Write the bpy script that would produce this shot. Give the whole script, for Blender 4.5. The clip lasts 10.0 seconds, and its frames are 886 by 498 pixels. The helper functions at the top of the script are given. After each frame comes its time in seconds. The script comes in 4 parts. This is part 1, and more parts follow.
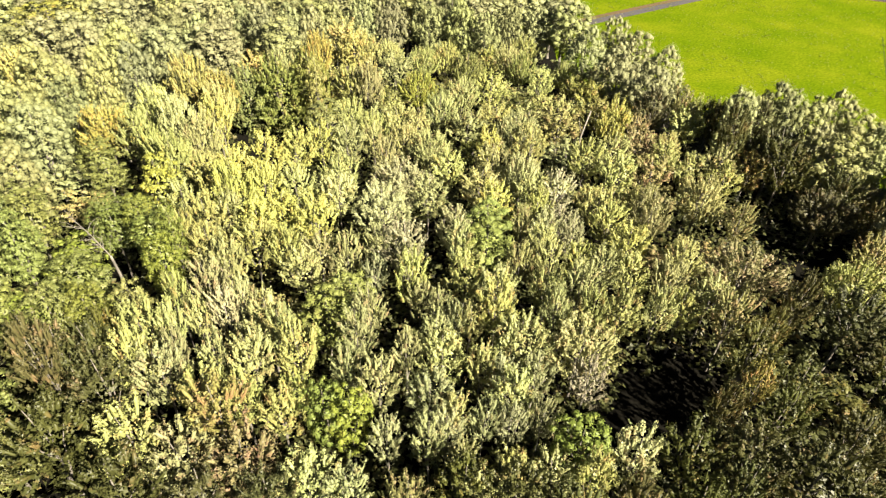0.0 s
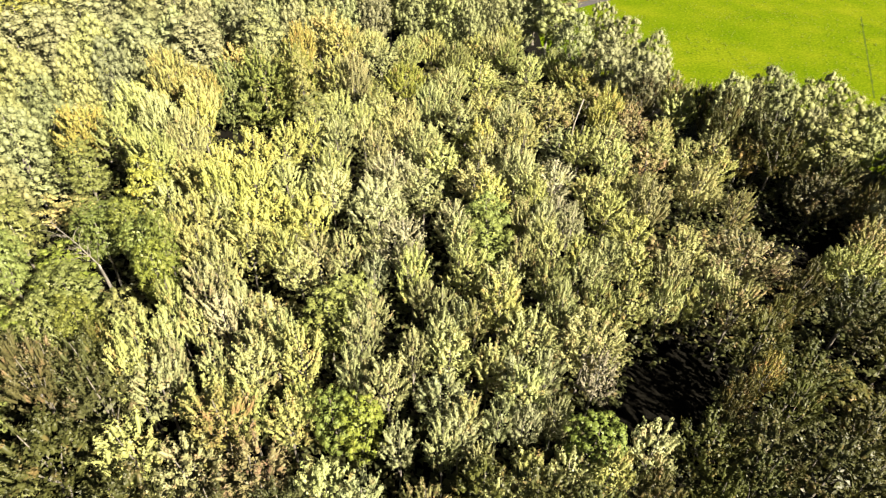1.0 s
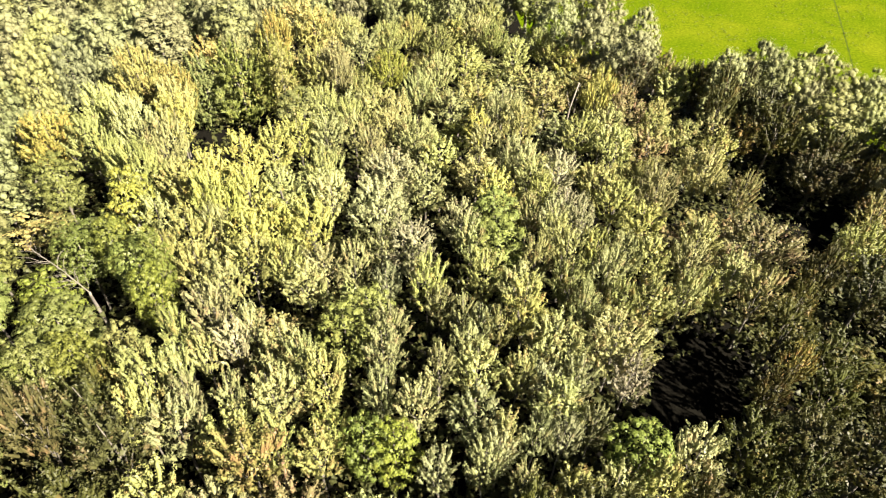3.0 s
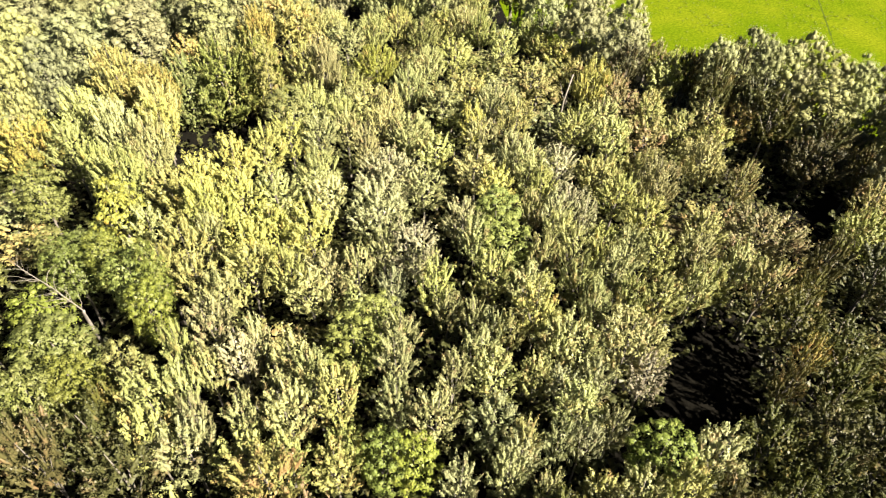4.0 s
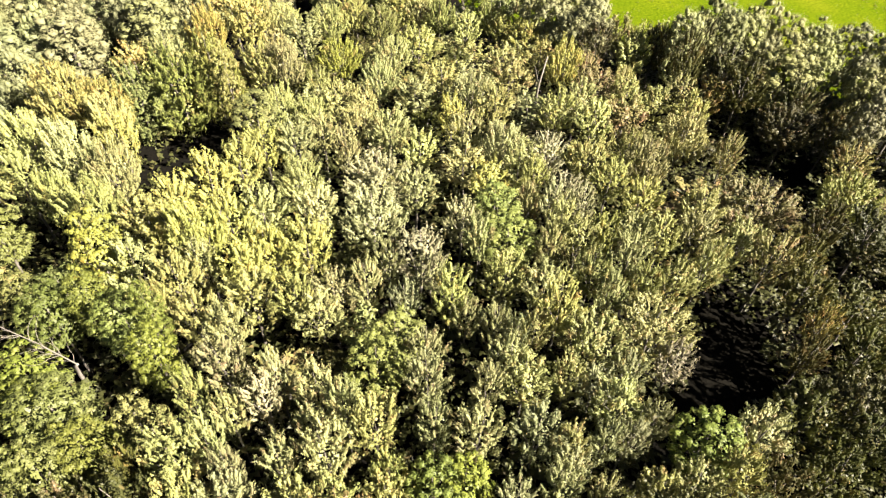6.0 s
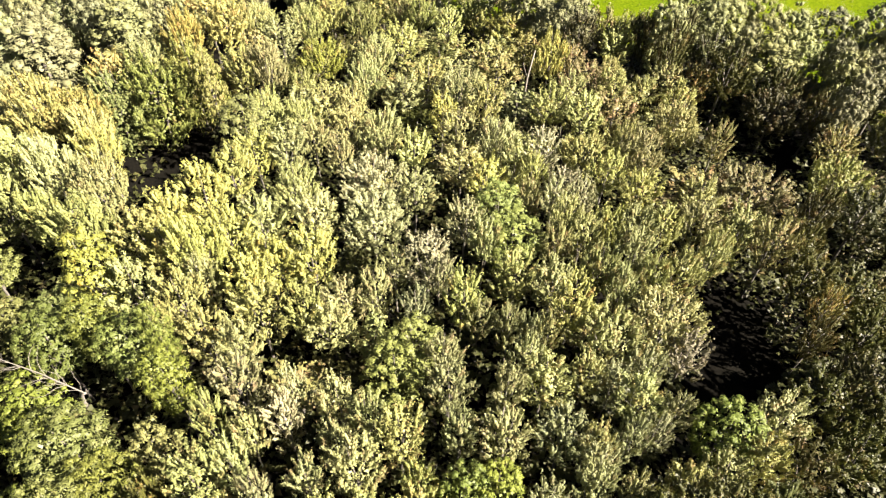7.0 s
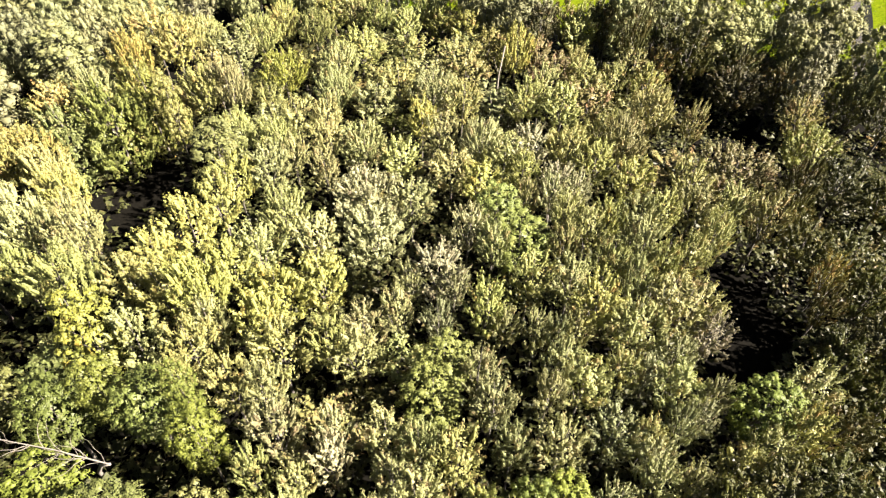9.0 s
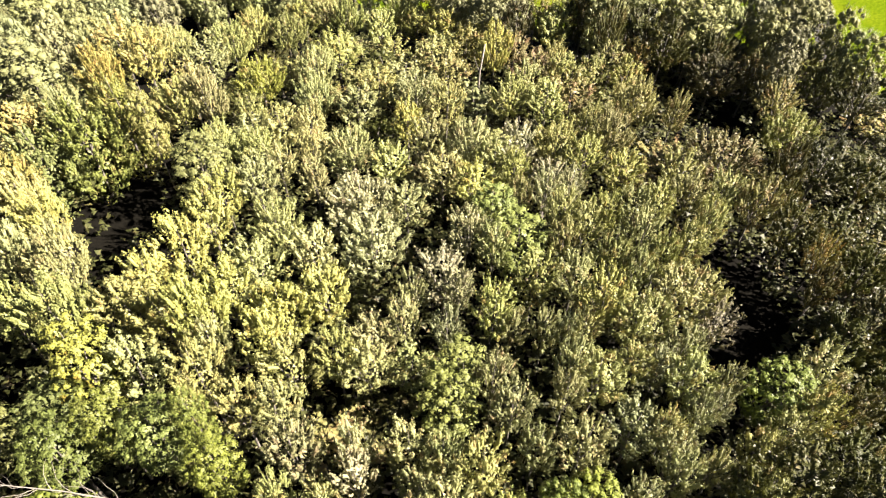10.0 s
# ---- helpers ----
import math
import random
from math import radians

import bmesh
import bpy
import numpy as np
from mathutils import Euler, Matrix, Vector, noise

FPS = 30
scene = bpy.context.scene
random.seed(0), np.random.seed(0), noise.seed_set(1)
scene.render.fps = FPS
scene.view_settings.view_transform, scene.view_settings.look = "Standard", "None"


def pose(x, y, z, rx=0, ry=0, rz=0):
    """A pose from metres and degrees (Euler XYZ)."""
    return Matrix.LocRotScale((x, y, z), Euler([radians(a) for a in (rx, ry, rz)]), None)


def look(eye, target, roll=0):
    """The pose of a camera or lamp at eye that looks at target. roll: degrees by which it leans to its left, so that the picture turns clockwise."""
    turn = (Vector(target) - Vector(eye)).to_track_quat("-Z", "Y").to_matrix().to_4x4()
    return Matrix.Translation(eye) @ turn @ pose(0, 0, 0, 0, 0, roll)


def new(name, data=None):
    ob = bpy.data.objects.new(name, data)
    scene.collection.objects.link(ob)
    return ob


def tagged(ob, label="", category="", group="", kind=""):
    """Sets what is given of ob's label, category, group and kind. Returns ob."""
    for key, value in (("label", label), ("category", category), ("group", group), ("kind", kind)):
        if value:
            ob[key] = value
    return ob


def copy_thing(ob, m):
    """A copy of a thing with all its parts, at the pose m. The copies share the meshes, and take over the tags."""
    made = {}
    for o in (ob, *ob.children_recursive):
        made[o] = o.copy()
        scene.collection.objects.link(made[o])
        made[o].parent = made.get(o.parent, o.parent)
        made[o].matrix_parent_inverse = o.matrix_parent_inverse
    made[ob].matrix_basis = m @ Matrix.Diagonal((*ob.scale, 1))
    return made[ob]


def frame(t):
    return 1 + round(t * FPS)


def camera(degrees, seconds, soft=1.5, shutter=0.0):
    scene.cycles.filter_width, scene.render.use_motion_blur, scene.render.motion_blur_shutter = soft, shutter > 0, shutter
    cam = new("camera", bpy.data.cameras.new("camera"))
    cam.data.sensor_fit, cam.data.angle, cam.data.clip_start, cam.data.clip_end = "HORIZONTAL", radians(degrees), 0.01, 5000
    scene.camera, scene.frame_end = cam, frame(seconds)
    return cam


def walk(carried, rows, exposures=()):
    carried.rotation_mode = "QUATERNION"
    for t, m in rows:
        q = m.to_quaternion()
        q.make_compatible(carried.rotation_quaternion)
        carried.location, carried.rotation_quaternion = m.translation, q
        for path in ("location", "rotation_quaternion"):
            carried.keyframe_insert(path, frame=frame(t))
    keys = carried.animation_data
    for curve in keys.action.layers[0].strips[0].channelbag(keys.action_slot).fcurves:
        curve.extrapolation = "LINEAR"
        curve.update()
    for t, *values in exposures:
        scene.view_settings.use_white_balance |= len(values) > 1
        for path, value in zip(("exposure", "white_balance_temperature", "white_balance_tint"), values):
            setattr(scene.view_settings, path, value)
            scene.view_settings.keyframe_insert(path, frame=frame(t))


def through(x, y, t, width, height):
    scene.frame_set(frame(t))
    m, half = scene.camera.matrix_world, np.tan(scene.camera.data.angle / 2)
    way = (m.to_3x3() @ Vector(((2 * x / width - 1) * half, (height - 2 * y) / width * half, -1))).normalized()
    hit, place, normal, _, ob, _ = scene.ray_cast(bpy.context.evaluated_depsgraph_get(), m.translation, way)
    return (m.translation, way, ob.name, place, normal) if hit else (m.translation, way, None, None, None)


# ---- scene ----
cam = camera(74.1, 10.0, soft=1.2)
# eye above the floor of the wood, a point straight ahead, roll
PATH = [
    (0, (-0.027, 0.052, 57.046), (-0.044, 1.614, 55.797), 2.6),
    (0.5, (-1.297, 1.076, 57.062), (-1.279, 2.622, 55.793), 2.5),
    (1, (-2.592, 2.062, 57.03), (-2.54, 3.596, 55.748), 2.5),
    (1.5, (-3.894, 3.096, 57.026), (-3.81, 4.617, 55.731), 2.4),
    (2, (-5.226, 4.267, 57.064), (-5.116, 5.778, 55.757), 2.4),
    (2.5, (-6.568, 5.487, 57.063), (-6.431, 6.983, 55.742), 2.3),
    (4, (-10.742, 9.279, 57.065), (-10.507, 10.724, 55.703), 2.3),
    (4.5, (-12.245, 10.588, 57.027), (-11.965, 12.016, 55.655), 2.4),
    (5, (-13.808, 11.947, 57.025), (-13.49, 13.353, 55.639), 2.3),
    (5.5, (-15.403, 13.214, 57.09), (-15.039, 14.597, 55.692), 2.1),
    (7, (-20.517, 16.979, 57.35), (-20.017, 18.291, 55.926), 2.0),
    (7.5, (-22.21, 18.317, 57.325), (-21.669, 19.604, 55.894), 2.0),
    (8, (-23.775, 19.668, 57.36), (-23.191, 20.928, 55.92), 1.8),
    (8.5, (-25.28, 21.066, 57.397), (-24.648, 22.305, 55.96), 1.8),
    (9, (-26.662, 22.453, 57.368), (-25.985, 23.67, 55.932), 1.6),
    (9.5, (-27.958, 23.81, 57.312), (-27.24, 25.001, 55.874), 1.4),
    (10, (-29.176, 25.145, 57.245), (-28.412, 26.304, 55.806), 1.2),
]
walk(cam, [(t, look(eye, aim, roll)) for t, eye, aim, roll in PATH], exposures=[(0, 3.2, 6500, 10), (10, 3.54, 6180, 19)])

# ---- light: low autumn sun and a clear sky ----
SUN_AZIMUTH, SUN_HEIGHT = 130.0, 36.0          # degrees clockwise from +y, above the horizon
world = bpy.data.worlds.new("sky")
scene.world = world
world.use_nodes = True
wn = world.node_tree.nodes
sky = wn.new("ShaderNodeTexSky")
sky.sky_type, sky.sun_disc = "NISHITA", False
sky.sun_elevation, sky.sun_rotation = radians(SUN_HEIGHT), radians(SUN_AZIMUTH)
wn["Background"].inputs["Strength"].default_value = 0.008
world.node_tree.links.new(sky.outputs["Color"], wn["Background"].inputs["Color"])
sun = new("sun", bpy.data.lights.new("sun", "SUN"))
sun.data.energy, sun.data.angle, sun.data.color = 5.0, radians(0.55), (1.0, 0.90, 0.72)
az, el = radians(SUN_AZIMUTH), radians(SUN_HEIGHT)
sun.matrix_world = look((math.sin(az) * math.cos(el) * 200, math.cos(az) * math.cos(el) * 200, math.sin(el) * 200), (0, 0, 0))


# ---- materials ----
def material(name):
    m = bpy.data.materials.new(name)
    m.use_nodes = True
    nt = m.node_tree
    return m, nt, nt.nodes, nt.links, nt.nodes["Principled BSDF"]


def noise_node(nt, scale, detail=4.0, rough=0.6, coords=None):
    n = nt.nodes.new("ShaderNodeTexNoise")
    n.inputs["Scale"].default_value = scale
    n.inputs["Detail"].default_value = detail
    n.inputs["Roughness"].default_value = rough
    if coords is None:
        coords = nt.nodes.new("ShaderNodeTexCoord").outputs["Object"]
    nt.links.new(coords, n.inputs["Vector"])
    return n


def ramp_node(nt, source, stops):
    r = nt.nodes.new("ShaderNodeValToRGB")
    el_ = r.color_ramp.elements
    while len(el_) < len(stops):
        el_.new(0.5)
    for e, (at, col) in zip(el_, stops):
        e.position, e.color = at, (*col, 1)
    nt.links.new(source, r.inputs["Fac"])
    return r


def mix_node(nt, a, b, fac, mode="MIX"):
    m = nt.nodes.new("ShaderNodeMix")
    m.data_type, m.blend_type = "RGBA", mode
    for sock, val in ((m.inputs[6], a), (m.inputs[7], b)):
        if isinstance(val, tuple):
            sock.default_value = (*val, 1)
        else:
            nt.links.new(val, sock)
    if isinstance(fac, float):
        m.inputs[0].default_value = fac
    else:
        nt.links.new(fac, m.inputs[0])
    return m.outputs[2]


def leaf_material(name, tones, accent, accent_share, through=0.18, rough=0.5):
    """Leaves: tones vary from leaf to leaf, bough to bough and tree to tree; some leaves have turned to the accent colour."""
    m, nt, nodes, links, bsdf = material(name)
    geo = nodes.new("ShaderNodeNewGeometry")
    info = nodes.new("ShaderNodeObjectInfo")
    bough = noise_node(nt, 0.9, 3.0, 0.6)
    pick = nodes.new("ShaderNodeMath")
    pick.operation = "MULTIPLY_ADD"
    links.new(bough.outputs["Fac"], pick.inputs[0])
    pick.inputs[1].default_value = 0.8
    half = nodes.new("ShaderNodeMath")
    half.operation = "MULTIPLY"
    half.inputs[1].default_value = 0.22
    links.new(geo.outputs["Random Per Island"], half.inputs[0])
    links.new(half.outputs[0], pick.inputs[2])
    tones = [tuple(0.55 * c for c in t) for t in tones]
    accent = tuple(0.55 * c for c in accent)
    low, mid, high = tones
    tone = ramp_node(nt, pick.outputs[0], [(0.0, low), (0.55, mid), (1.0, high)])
    patch = noise_node(nt, 0.55, 2.0, 0.5)
    turned = nodes.new("ShaderNodeMath")
    turned.operation = "MULTIPLY_ADD"
    links.new(geo.outputs["Random Per Island"], turned.inputs[0])
    turned.inputs[1].default_value = 0.14
    links.new(patch.outputs["Fac"], turned.inputs[2])
    edge = nodes.new("ShaderNodeMapRange")
    edge.inputs["From Min"].default_value = 0.74 - accent_share * 0.5
    edge.inputs["From Max"].default_value = 0.90 - accent_share * 0.5
    links.new(turned.outputs[0], edge.inputs["Value"])
    col = mix_node(nt, tone.outputs["Color"], accent, edge.outputs["Result"])
    hsv = nodes.new("ShaderNodeHueSaturation")
    links.new(col, hsv.inputs["Color"])
    for sock, lo, hi, k in (("Hue", 0.482, 0.515, 1.0), ("Value", 0.76, 1.2, 7.3), ("Saturation", 0.85, 1.1, 3.7)):
        spread = nodes.new("ShaderNodeMath")
        spread.operation = "MULTIPLY"
        links.new(info.outputs["Random"], spread.inputs[0])
        spread.inputs[1].default_value = k
        frac = nodes.new("ShaderNodeMath")
        frac.operation = "FRACT"
        links.new(spread.outputs[0], frac.inputs[0])
        rng = nodes.new("ShaderNodeMapRange")
        rng.inputs["To Min"].default_value, rng.inputs["To Max"].default_value = lo, hi
        links.new(frac.outputs[0], rng.inputs["Value"])
        links.new(rng.outputs["Result"], hsv.inputs[sock])
    links.new(hsv.outputs["Color"], bsdf.inputs["Base Color"])
    bsdf.inputs["Roughness"].default_value = rough
    bsdf.inputs["Specular IOR Level"].default_value = 0.15
    glow = nodes.new("ShaderNodeBsdfTranslucent")
    warm = mix_node(nt, hsv.outputs["Color"], (1.0, 0.97, 0.55), 1.0, "MULTIPLY")
    links.new(warm, glow.inputs["Color"])
    both = nodes.new("ShaderNodeMixShader")
    both.inputs["Fac"].default_value = through
    links.new(bsdf.outputs[0], both.inputs[1])
    links.new(glow.outputs[0], both.inputs[2])
    links.new(both.outputs[0], nodes["Material Output"].inputs["Surface"])
    return m


def bark_material(name, dark, light):
    m, nt, nodes, links, bsdf = material(name)
    n = noise_node(nt, 6.0, 6.0, 0.7)
    col = ramp_node(nt, n.outputs["Fac"], [(0.3, dark), (0.7, light)])
    links.new(col.outputs["Color"], bsdf.inputs["Base Color"])
    bsdf.inputs["Roughness"].default_value = 0.9
    bump = nodes.new("ShaderNodeBump")
    bump.inputs["Strength"].default_value, bump.inputs["Distance"].default_value = 0.6, 0.03
    links.new(n.outputs["Fac"], bump.inputs["Height"])
    links.new(bump.outputs["Normal"], bsdf.inputs["Normal"])
    return m


LEAF = {
    "yellow": leaf_material("leaf_yellow_green", ((0.195, 0.212, 0.068), (0.275, 0.290, 0.104), (0.335, 0.342, 0.150)), (0.33, 0.25, 0.10), 0.22),
    "gold_green": leaf_material("leaf_gold_green", ((0.21, 0.222, 0.064), (0.30, 0.308, 0.100), (0.365, 0.366, 0.150)), (0.36, 0.285, 0.09), 0.18),
    "mid_green": leaf_material("leaf_mid_green", ((0.11, 0.130, 0.030), (0.175, 0.195, 0.048), (0.25, 0.26, 0.08)), (0.26, 0.21, 0.08), 0.16),
    # olive leaves with the dimmer light of the eastern side in their colour
    "olive": leaf_material("leaf_olive_shaded", ((0.042, 0.043, 0.012), (0.074, 0.072, 0.022), (0.118, 0.110, 0.038)), (0.17, 0.12, 0.048), 0.22),
    "dull_yellow": leaf_material("leaf_dull_yellow", ((0.165, 0.170, 0.044), (0.25, 0.252, 0.068), (0.325, 0.314, 0.104)), (0.30, 0.215, 0.08), 0.22),
    "amber": leaf_material("leaf_amber", ((0.21, 0.198, 0.050), (0.30, 0.278, 0.074), (0.36, 0.328, 0.11)), (0.38, 0.26, 0.08), 0.22),
    # dark green, lowered further to carry shade in the leaf colour
    "dark": leaf_material("leaf_shaded_dark_green", ((0.034, 0.038, 0.011), (0.056, 0.060, 0.017), (0.09, 0.092, 0.029)), (0.14, 0.105, 0.042), 0.16),
    "russet": leaf_material("leaf_russet", ((0.13, 0.126, 0.038), (0.198, 0.184, 0.060), (0.27, 0.242, 0.096)), (0.25, 0.165, 0.075), 0.32),
    "bright": leaf_material("leaf_bright_green", ((0.108, 0.132, 0.026), (0.165, 0.194, 0.040), (0.238, 0.258, 0.068)), (0.28, 0.27, 0.07), 0.12),
    "silver": leaf_material("leaf_silvery", ((0.185, 0.200, 0.084), (0.27, 0.280, 0.130), (0.33, 0.334, 0.178)), (0.30, 0.25, 0.13), 0.15, 0.2, 0.45),
    "ash": leaf_material("leaf_ash", ((0.078, 0.096, 0.019), (0.130, 0.149, 0.032), (0.19, 0.204, 0.056)), (0.23, 0.23, 0.07), 0.11),
    "golden": leaf_material("leaf_golden", ((0.14, 0.150, 0.036), (0.205, 0.212, 0.054), (0.27, 0.262, 0.08)), (0.34, 0.22, 0.06), 0.06),
    "willow": leaf_material("leaf_willow", ((0.12, 0.130, 0.050), (0.18, 0.190, 0.078), (0.235, 0.242, 0.112)), (0.26, 0.245, 0.095), 0.12, 0.12, 0.6),
    "thin": leaf_material("leaf_withered", ((0.20, 0.194, 0.102), (0.29, 0.278, 0.158), (0.36, 0.345, 0.215)), (0.33, 0.285, 0.175), 0.28),
}
BARK = bark_material("bark", (0.03, 0.026, 0.02), (0.08, 0.07, 0.055))
BARK_PALE = bark_material("bark_pale", (0.06, 0.052, 0.042), (0.15, 0.135, 0.11))


def meadow_material():
    m, nt, nodes, links, bsdf = material("meadow_grass")
    fine = noise_node(nt, 1.6, 6.0, 0.7)
    broad = noise_node(nt, 0.05, 4.0, 0.6)
    a = ramp_node(nt, fine.outputs["Fac"], [(0.3, (0.022, 0.036, 0.0010)), (0.5, (0.041, 0.059, 0.0016)), (0.75, (0.074, 0.092, 0.0030))])
    b = ramp_node(nt, broad.outputs["Fac"], [(0.35, (0.80, 0.90, 0.7)), (0.5, (1.0, 1.0, 1.0)), (0.66, (1.35, 1.16, 1.6))])
    links.new(mix_node(nt, a.outputs["Color"], b.outputs["Color"], 1.0, "MULTIPLY"), bsdf.inputs["Base Color"])
    bsdf.inputs["Roughness"].default_value = 0.9
    bsdf.inputs["Specular IOR Level"].default_value = 0.0
    bump = nodes.new("ShaderNodeBump")
    bump.inputs["Strength"].default_value, bump.inputs["Distance"].default_value = 0.7, 0.15
    links.new(fine.outputs["Fac"], bump.inputs["Height"])
    links.new(bump.outputs["Normal"], bsdf.inputs["Normal"])
    return m


def soil_material(name, dark, mid, light, scale):
    m, nt, nodes, links, bsdf = material(name)
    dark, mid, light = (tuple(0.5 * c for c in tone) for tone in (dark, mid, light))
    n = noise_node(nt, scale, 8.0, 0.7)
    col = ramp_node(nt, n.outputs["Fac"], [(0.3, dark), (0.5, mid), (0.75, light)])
    links.new(col.outputs["Color"], bsdf.inputs["Base Color"])
    bsdf.inputs["Roughness"].default_value = 0.95
    bsdf.inputs["Specular IOR Level"].default_value = 0.03
    bump = nodes.new("ShaderNodeBump")
    bump.inputs["Strength"].default_value, bump.inputs["Distance"].default_value = 0.8, 0.08
    links.new(n.outputs["Fac"], bump.inputs["Height"])
    links.new(bump.outputs["Normal"], bsdf.inputs["Normal"])
    return m


MEADOW = meadow_material()
# litter coloured near black to stand in for shade under the trees
SHADED_LITTER = soil_material("leaf_litter_shaded", (0.003, 0.0028, 0.002), (0.0055, 0.005, 0.0035), (0.010, 0.009, 0.006), 2.5)
TRACK = soil_material("track_surface", (0.05, 0.047, 0.048), (0.07, 0.066, 0.068), (0.10, 0.094, 0.096), 1.2)
VERGE = soil_material("dry_verge", (0.06, 0.045, 0.022), (0.10, 0.072, 0.040), (0.14, 0.10, 0.06), 1.5)
TUSSOCK = leaf_material("tussock_grass", ((0.06, 0.095, 0.002), (0.078, 0.12, 0.003), (0.095, 0.14, 0.004)), (0.09, 0.09, 0.02), 0.1, 0.15, 0.7)
ASPHALT = soil_material("asphalt", (0.03, 0.03, 0.032), (0.045, 0.045, 0.047), (0.06, 0.06, 0.062), 2.0)
FURROW = soil_material("furrow_grass", (0.03, 0.05, 0.004), (0.05, 0.075, 0.006), (0.07, 0.10, 0.008), 1.0)
MUD = soil_material("ditch_mud", (0.006, 0.007, 0.006), (0.011, 0.012, 0.010), (0.02, 0.02, 0.014), 1.0)


# ---- mesh helpers ----
def mesh_object(name, verts, faces, mat, parent=None, smooth=False):
    me = bpy.data.meshes.new(name)
    me.from_pydata([tuple(v) for v in verts], [], [tuple(f) for f in faces])
    me.materials.append(mat)
    if smooth:
        me.polygons.foreach_set("use_smooth", [True] * len(me.polygons))
    ob = new(name, me)
    if parent is not None:
        ob.parent = parent
    return ob


def tube(path, radii, sides=6):
    """Verts and faces of a tapered limb along a path."""
    verts, faces = [], []
    for i, (p, r) in enumerate(zip(path, radii)):
        d = (Vector(path[min(i + 1, len(path) - 1)]) - Vector(path[max(i - 1, 0)])).normalized()
        u = d.orthogonal().normalized()
        v = d.cross(u)
        for k in range(sides):
            a = 2 * math.pi * k / sides
            verts.append(Vector(p) + (u * math.cos(a) + v * math.sin(a)) * r)
        if i:
            b = (i - 1) * sides
            for k in range(sides):
                k2 = (k + 1) % sides
                faces.append((b + k, b + k2, b + sides + k2, b + sides + k))
    faces.append(tuple(range((len(path) - 1) * sides, len(path) * sides)))
    return verts, faces


def unit(a):
    return a / np.maximum(np.linalg.norm(a, axis=-1, keepdims=True), 1e-6)


def leaves(rng, at, normal, along, length, width):
    """Pointed leaves: places, normals and the way each one points."""
    n = unit(normal)
    t = unit(along - n * np.sum(along * n, axis=1, keepdims=True))
    s = np.cross(n, t)
    length, width = length[:, None], width[:, None]
    base = at - t * length * 0.4
    tip = at + t * length * 0.6 - n * length * 0.1
    verts = np.stack([base - s * width * 0.5, tip, base + s * width * 0.5], axis=1).reshape(-1, 3)
    return verts, np.arange(len(at) * 3).reshape(-1, 3)


def rosettes(rng, at, out, per, reach, size, slim):
    """Tufts of leaves: per leaves stand round each place and face outward."""
    c = np.repeat(at, per, axis=0)
    o = np.repeat(unit(out), per, axis=0)
    e = unit(rng.normal(0, 1, c.shape) + o * 0.9)
    m = len(c)
    length = size * rng.uniform(0.7, 1.35, m)
    return leaves(rng, c + e * reach * rng.uniform(0.4, 1.1, (m, 1)), e * 0.3 + o + rng.normal(0, 0.22, c.shape),
                  e + rng.normal(0, 0.4, c.shape), length, length * slim * rng.uniform(0.8, 1.2, m))


def anchors(rng, count, low, loose=0.10):
    """Evenly strewn directions on a dome that reaches down to the height low (-1 to 1)."""
    i = np.arange(count) + 0.5
    z = 1 - (1 - low) * i / count
    a = i * 2.39996 + rng.uniform(0, 6.28)
    r = np.sqrt(np.maximum(0, 1 - z * z))
    d = np.stack([r * np.cos(a), r * np.sin(a), z], axis=1)
    return unit(d + rng.normal(0, loose, d.shape))


def inner(rng, R, top, depth, count, size):
    """Foliage between the shoots, on a dome inside the crown."""
    d = anchors(rng, count, -0.85)
    at = d * np.array([R, R, depth]) * rng.uniform(0.8, 1.1, (count, 1)) + np.array([0, 0, top - depth])
    length = size * rng.uniform(0.7, 1.3, count)
    return leaves(rng, at, d + np.array([0, 0, 0.3]) + rng.normal(0, 0.4, at.shape), rng.normal(0, 1, at.shape), length, length * 0.8)


def merge(parts):
    """Joins triangle lists into one."""
    verts, faces, n = [], [], 0
    for v, f in parts:
        verts.append(np.asarray(v))
        faces.append(np.asarray(f) + n)
        n += len(v)
    return np.concatenate(verts), np.concatenate(faces)


def stems(rng, foot, way, long, thick, sides):
    """The leafy cores of all shoots: uneven spindles."""
    n = len(foot)
    u = unit(np.cross(way, np.array([0.3, 0.5, 0.8])))
    v = np.cross(way, u)
    rings = ((0.0, 0.85), (0.38, 1.0), (0.74, 0.72)) if sides > 4 else ((0.0, 0.9), (0.5, 1.0))
    rows, one, last = [], [], sides * (len(rings) - 1)
    for i, (s, k) in enumerate(rings):
        for j in range(sides):
            a = 2 * math.pi * (j + 0.5 * i) / sides
            r = (thick * k * rng.uniform(0.75, 1.15, n))[:, None]
            rows.append(foot + way * ((s + rng.uniform(-0.06, 0.06, n)) * long)[:, None] + (u * math.cos(a) + v * math.sin(a)) * r)
    rows.append(foot + way * long[:, None])
    for i in range(0, last, sides):
        for j in range(sides):
            k = (j + 1) % sides
            one += [(i + j, i + k, i + sides + j), (i + k, i + sides + k, i + sides + j)]
    one += [(last + j, last + (j + 1) % sides, last + sides) for j in range(sides)]
    return np.stack(rows, axis=1).reshape(-1, 3), (np.arange(n)[:, None, None] * len(rows) + np.array(one)[None]).reshape(-1, 3)


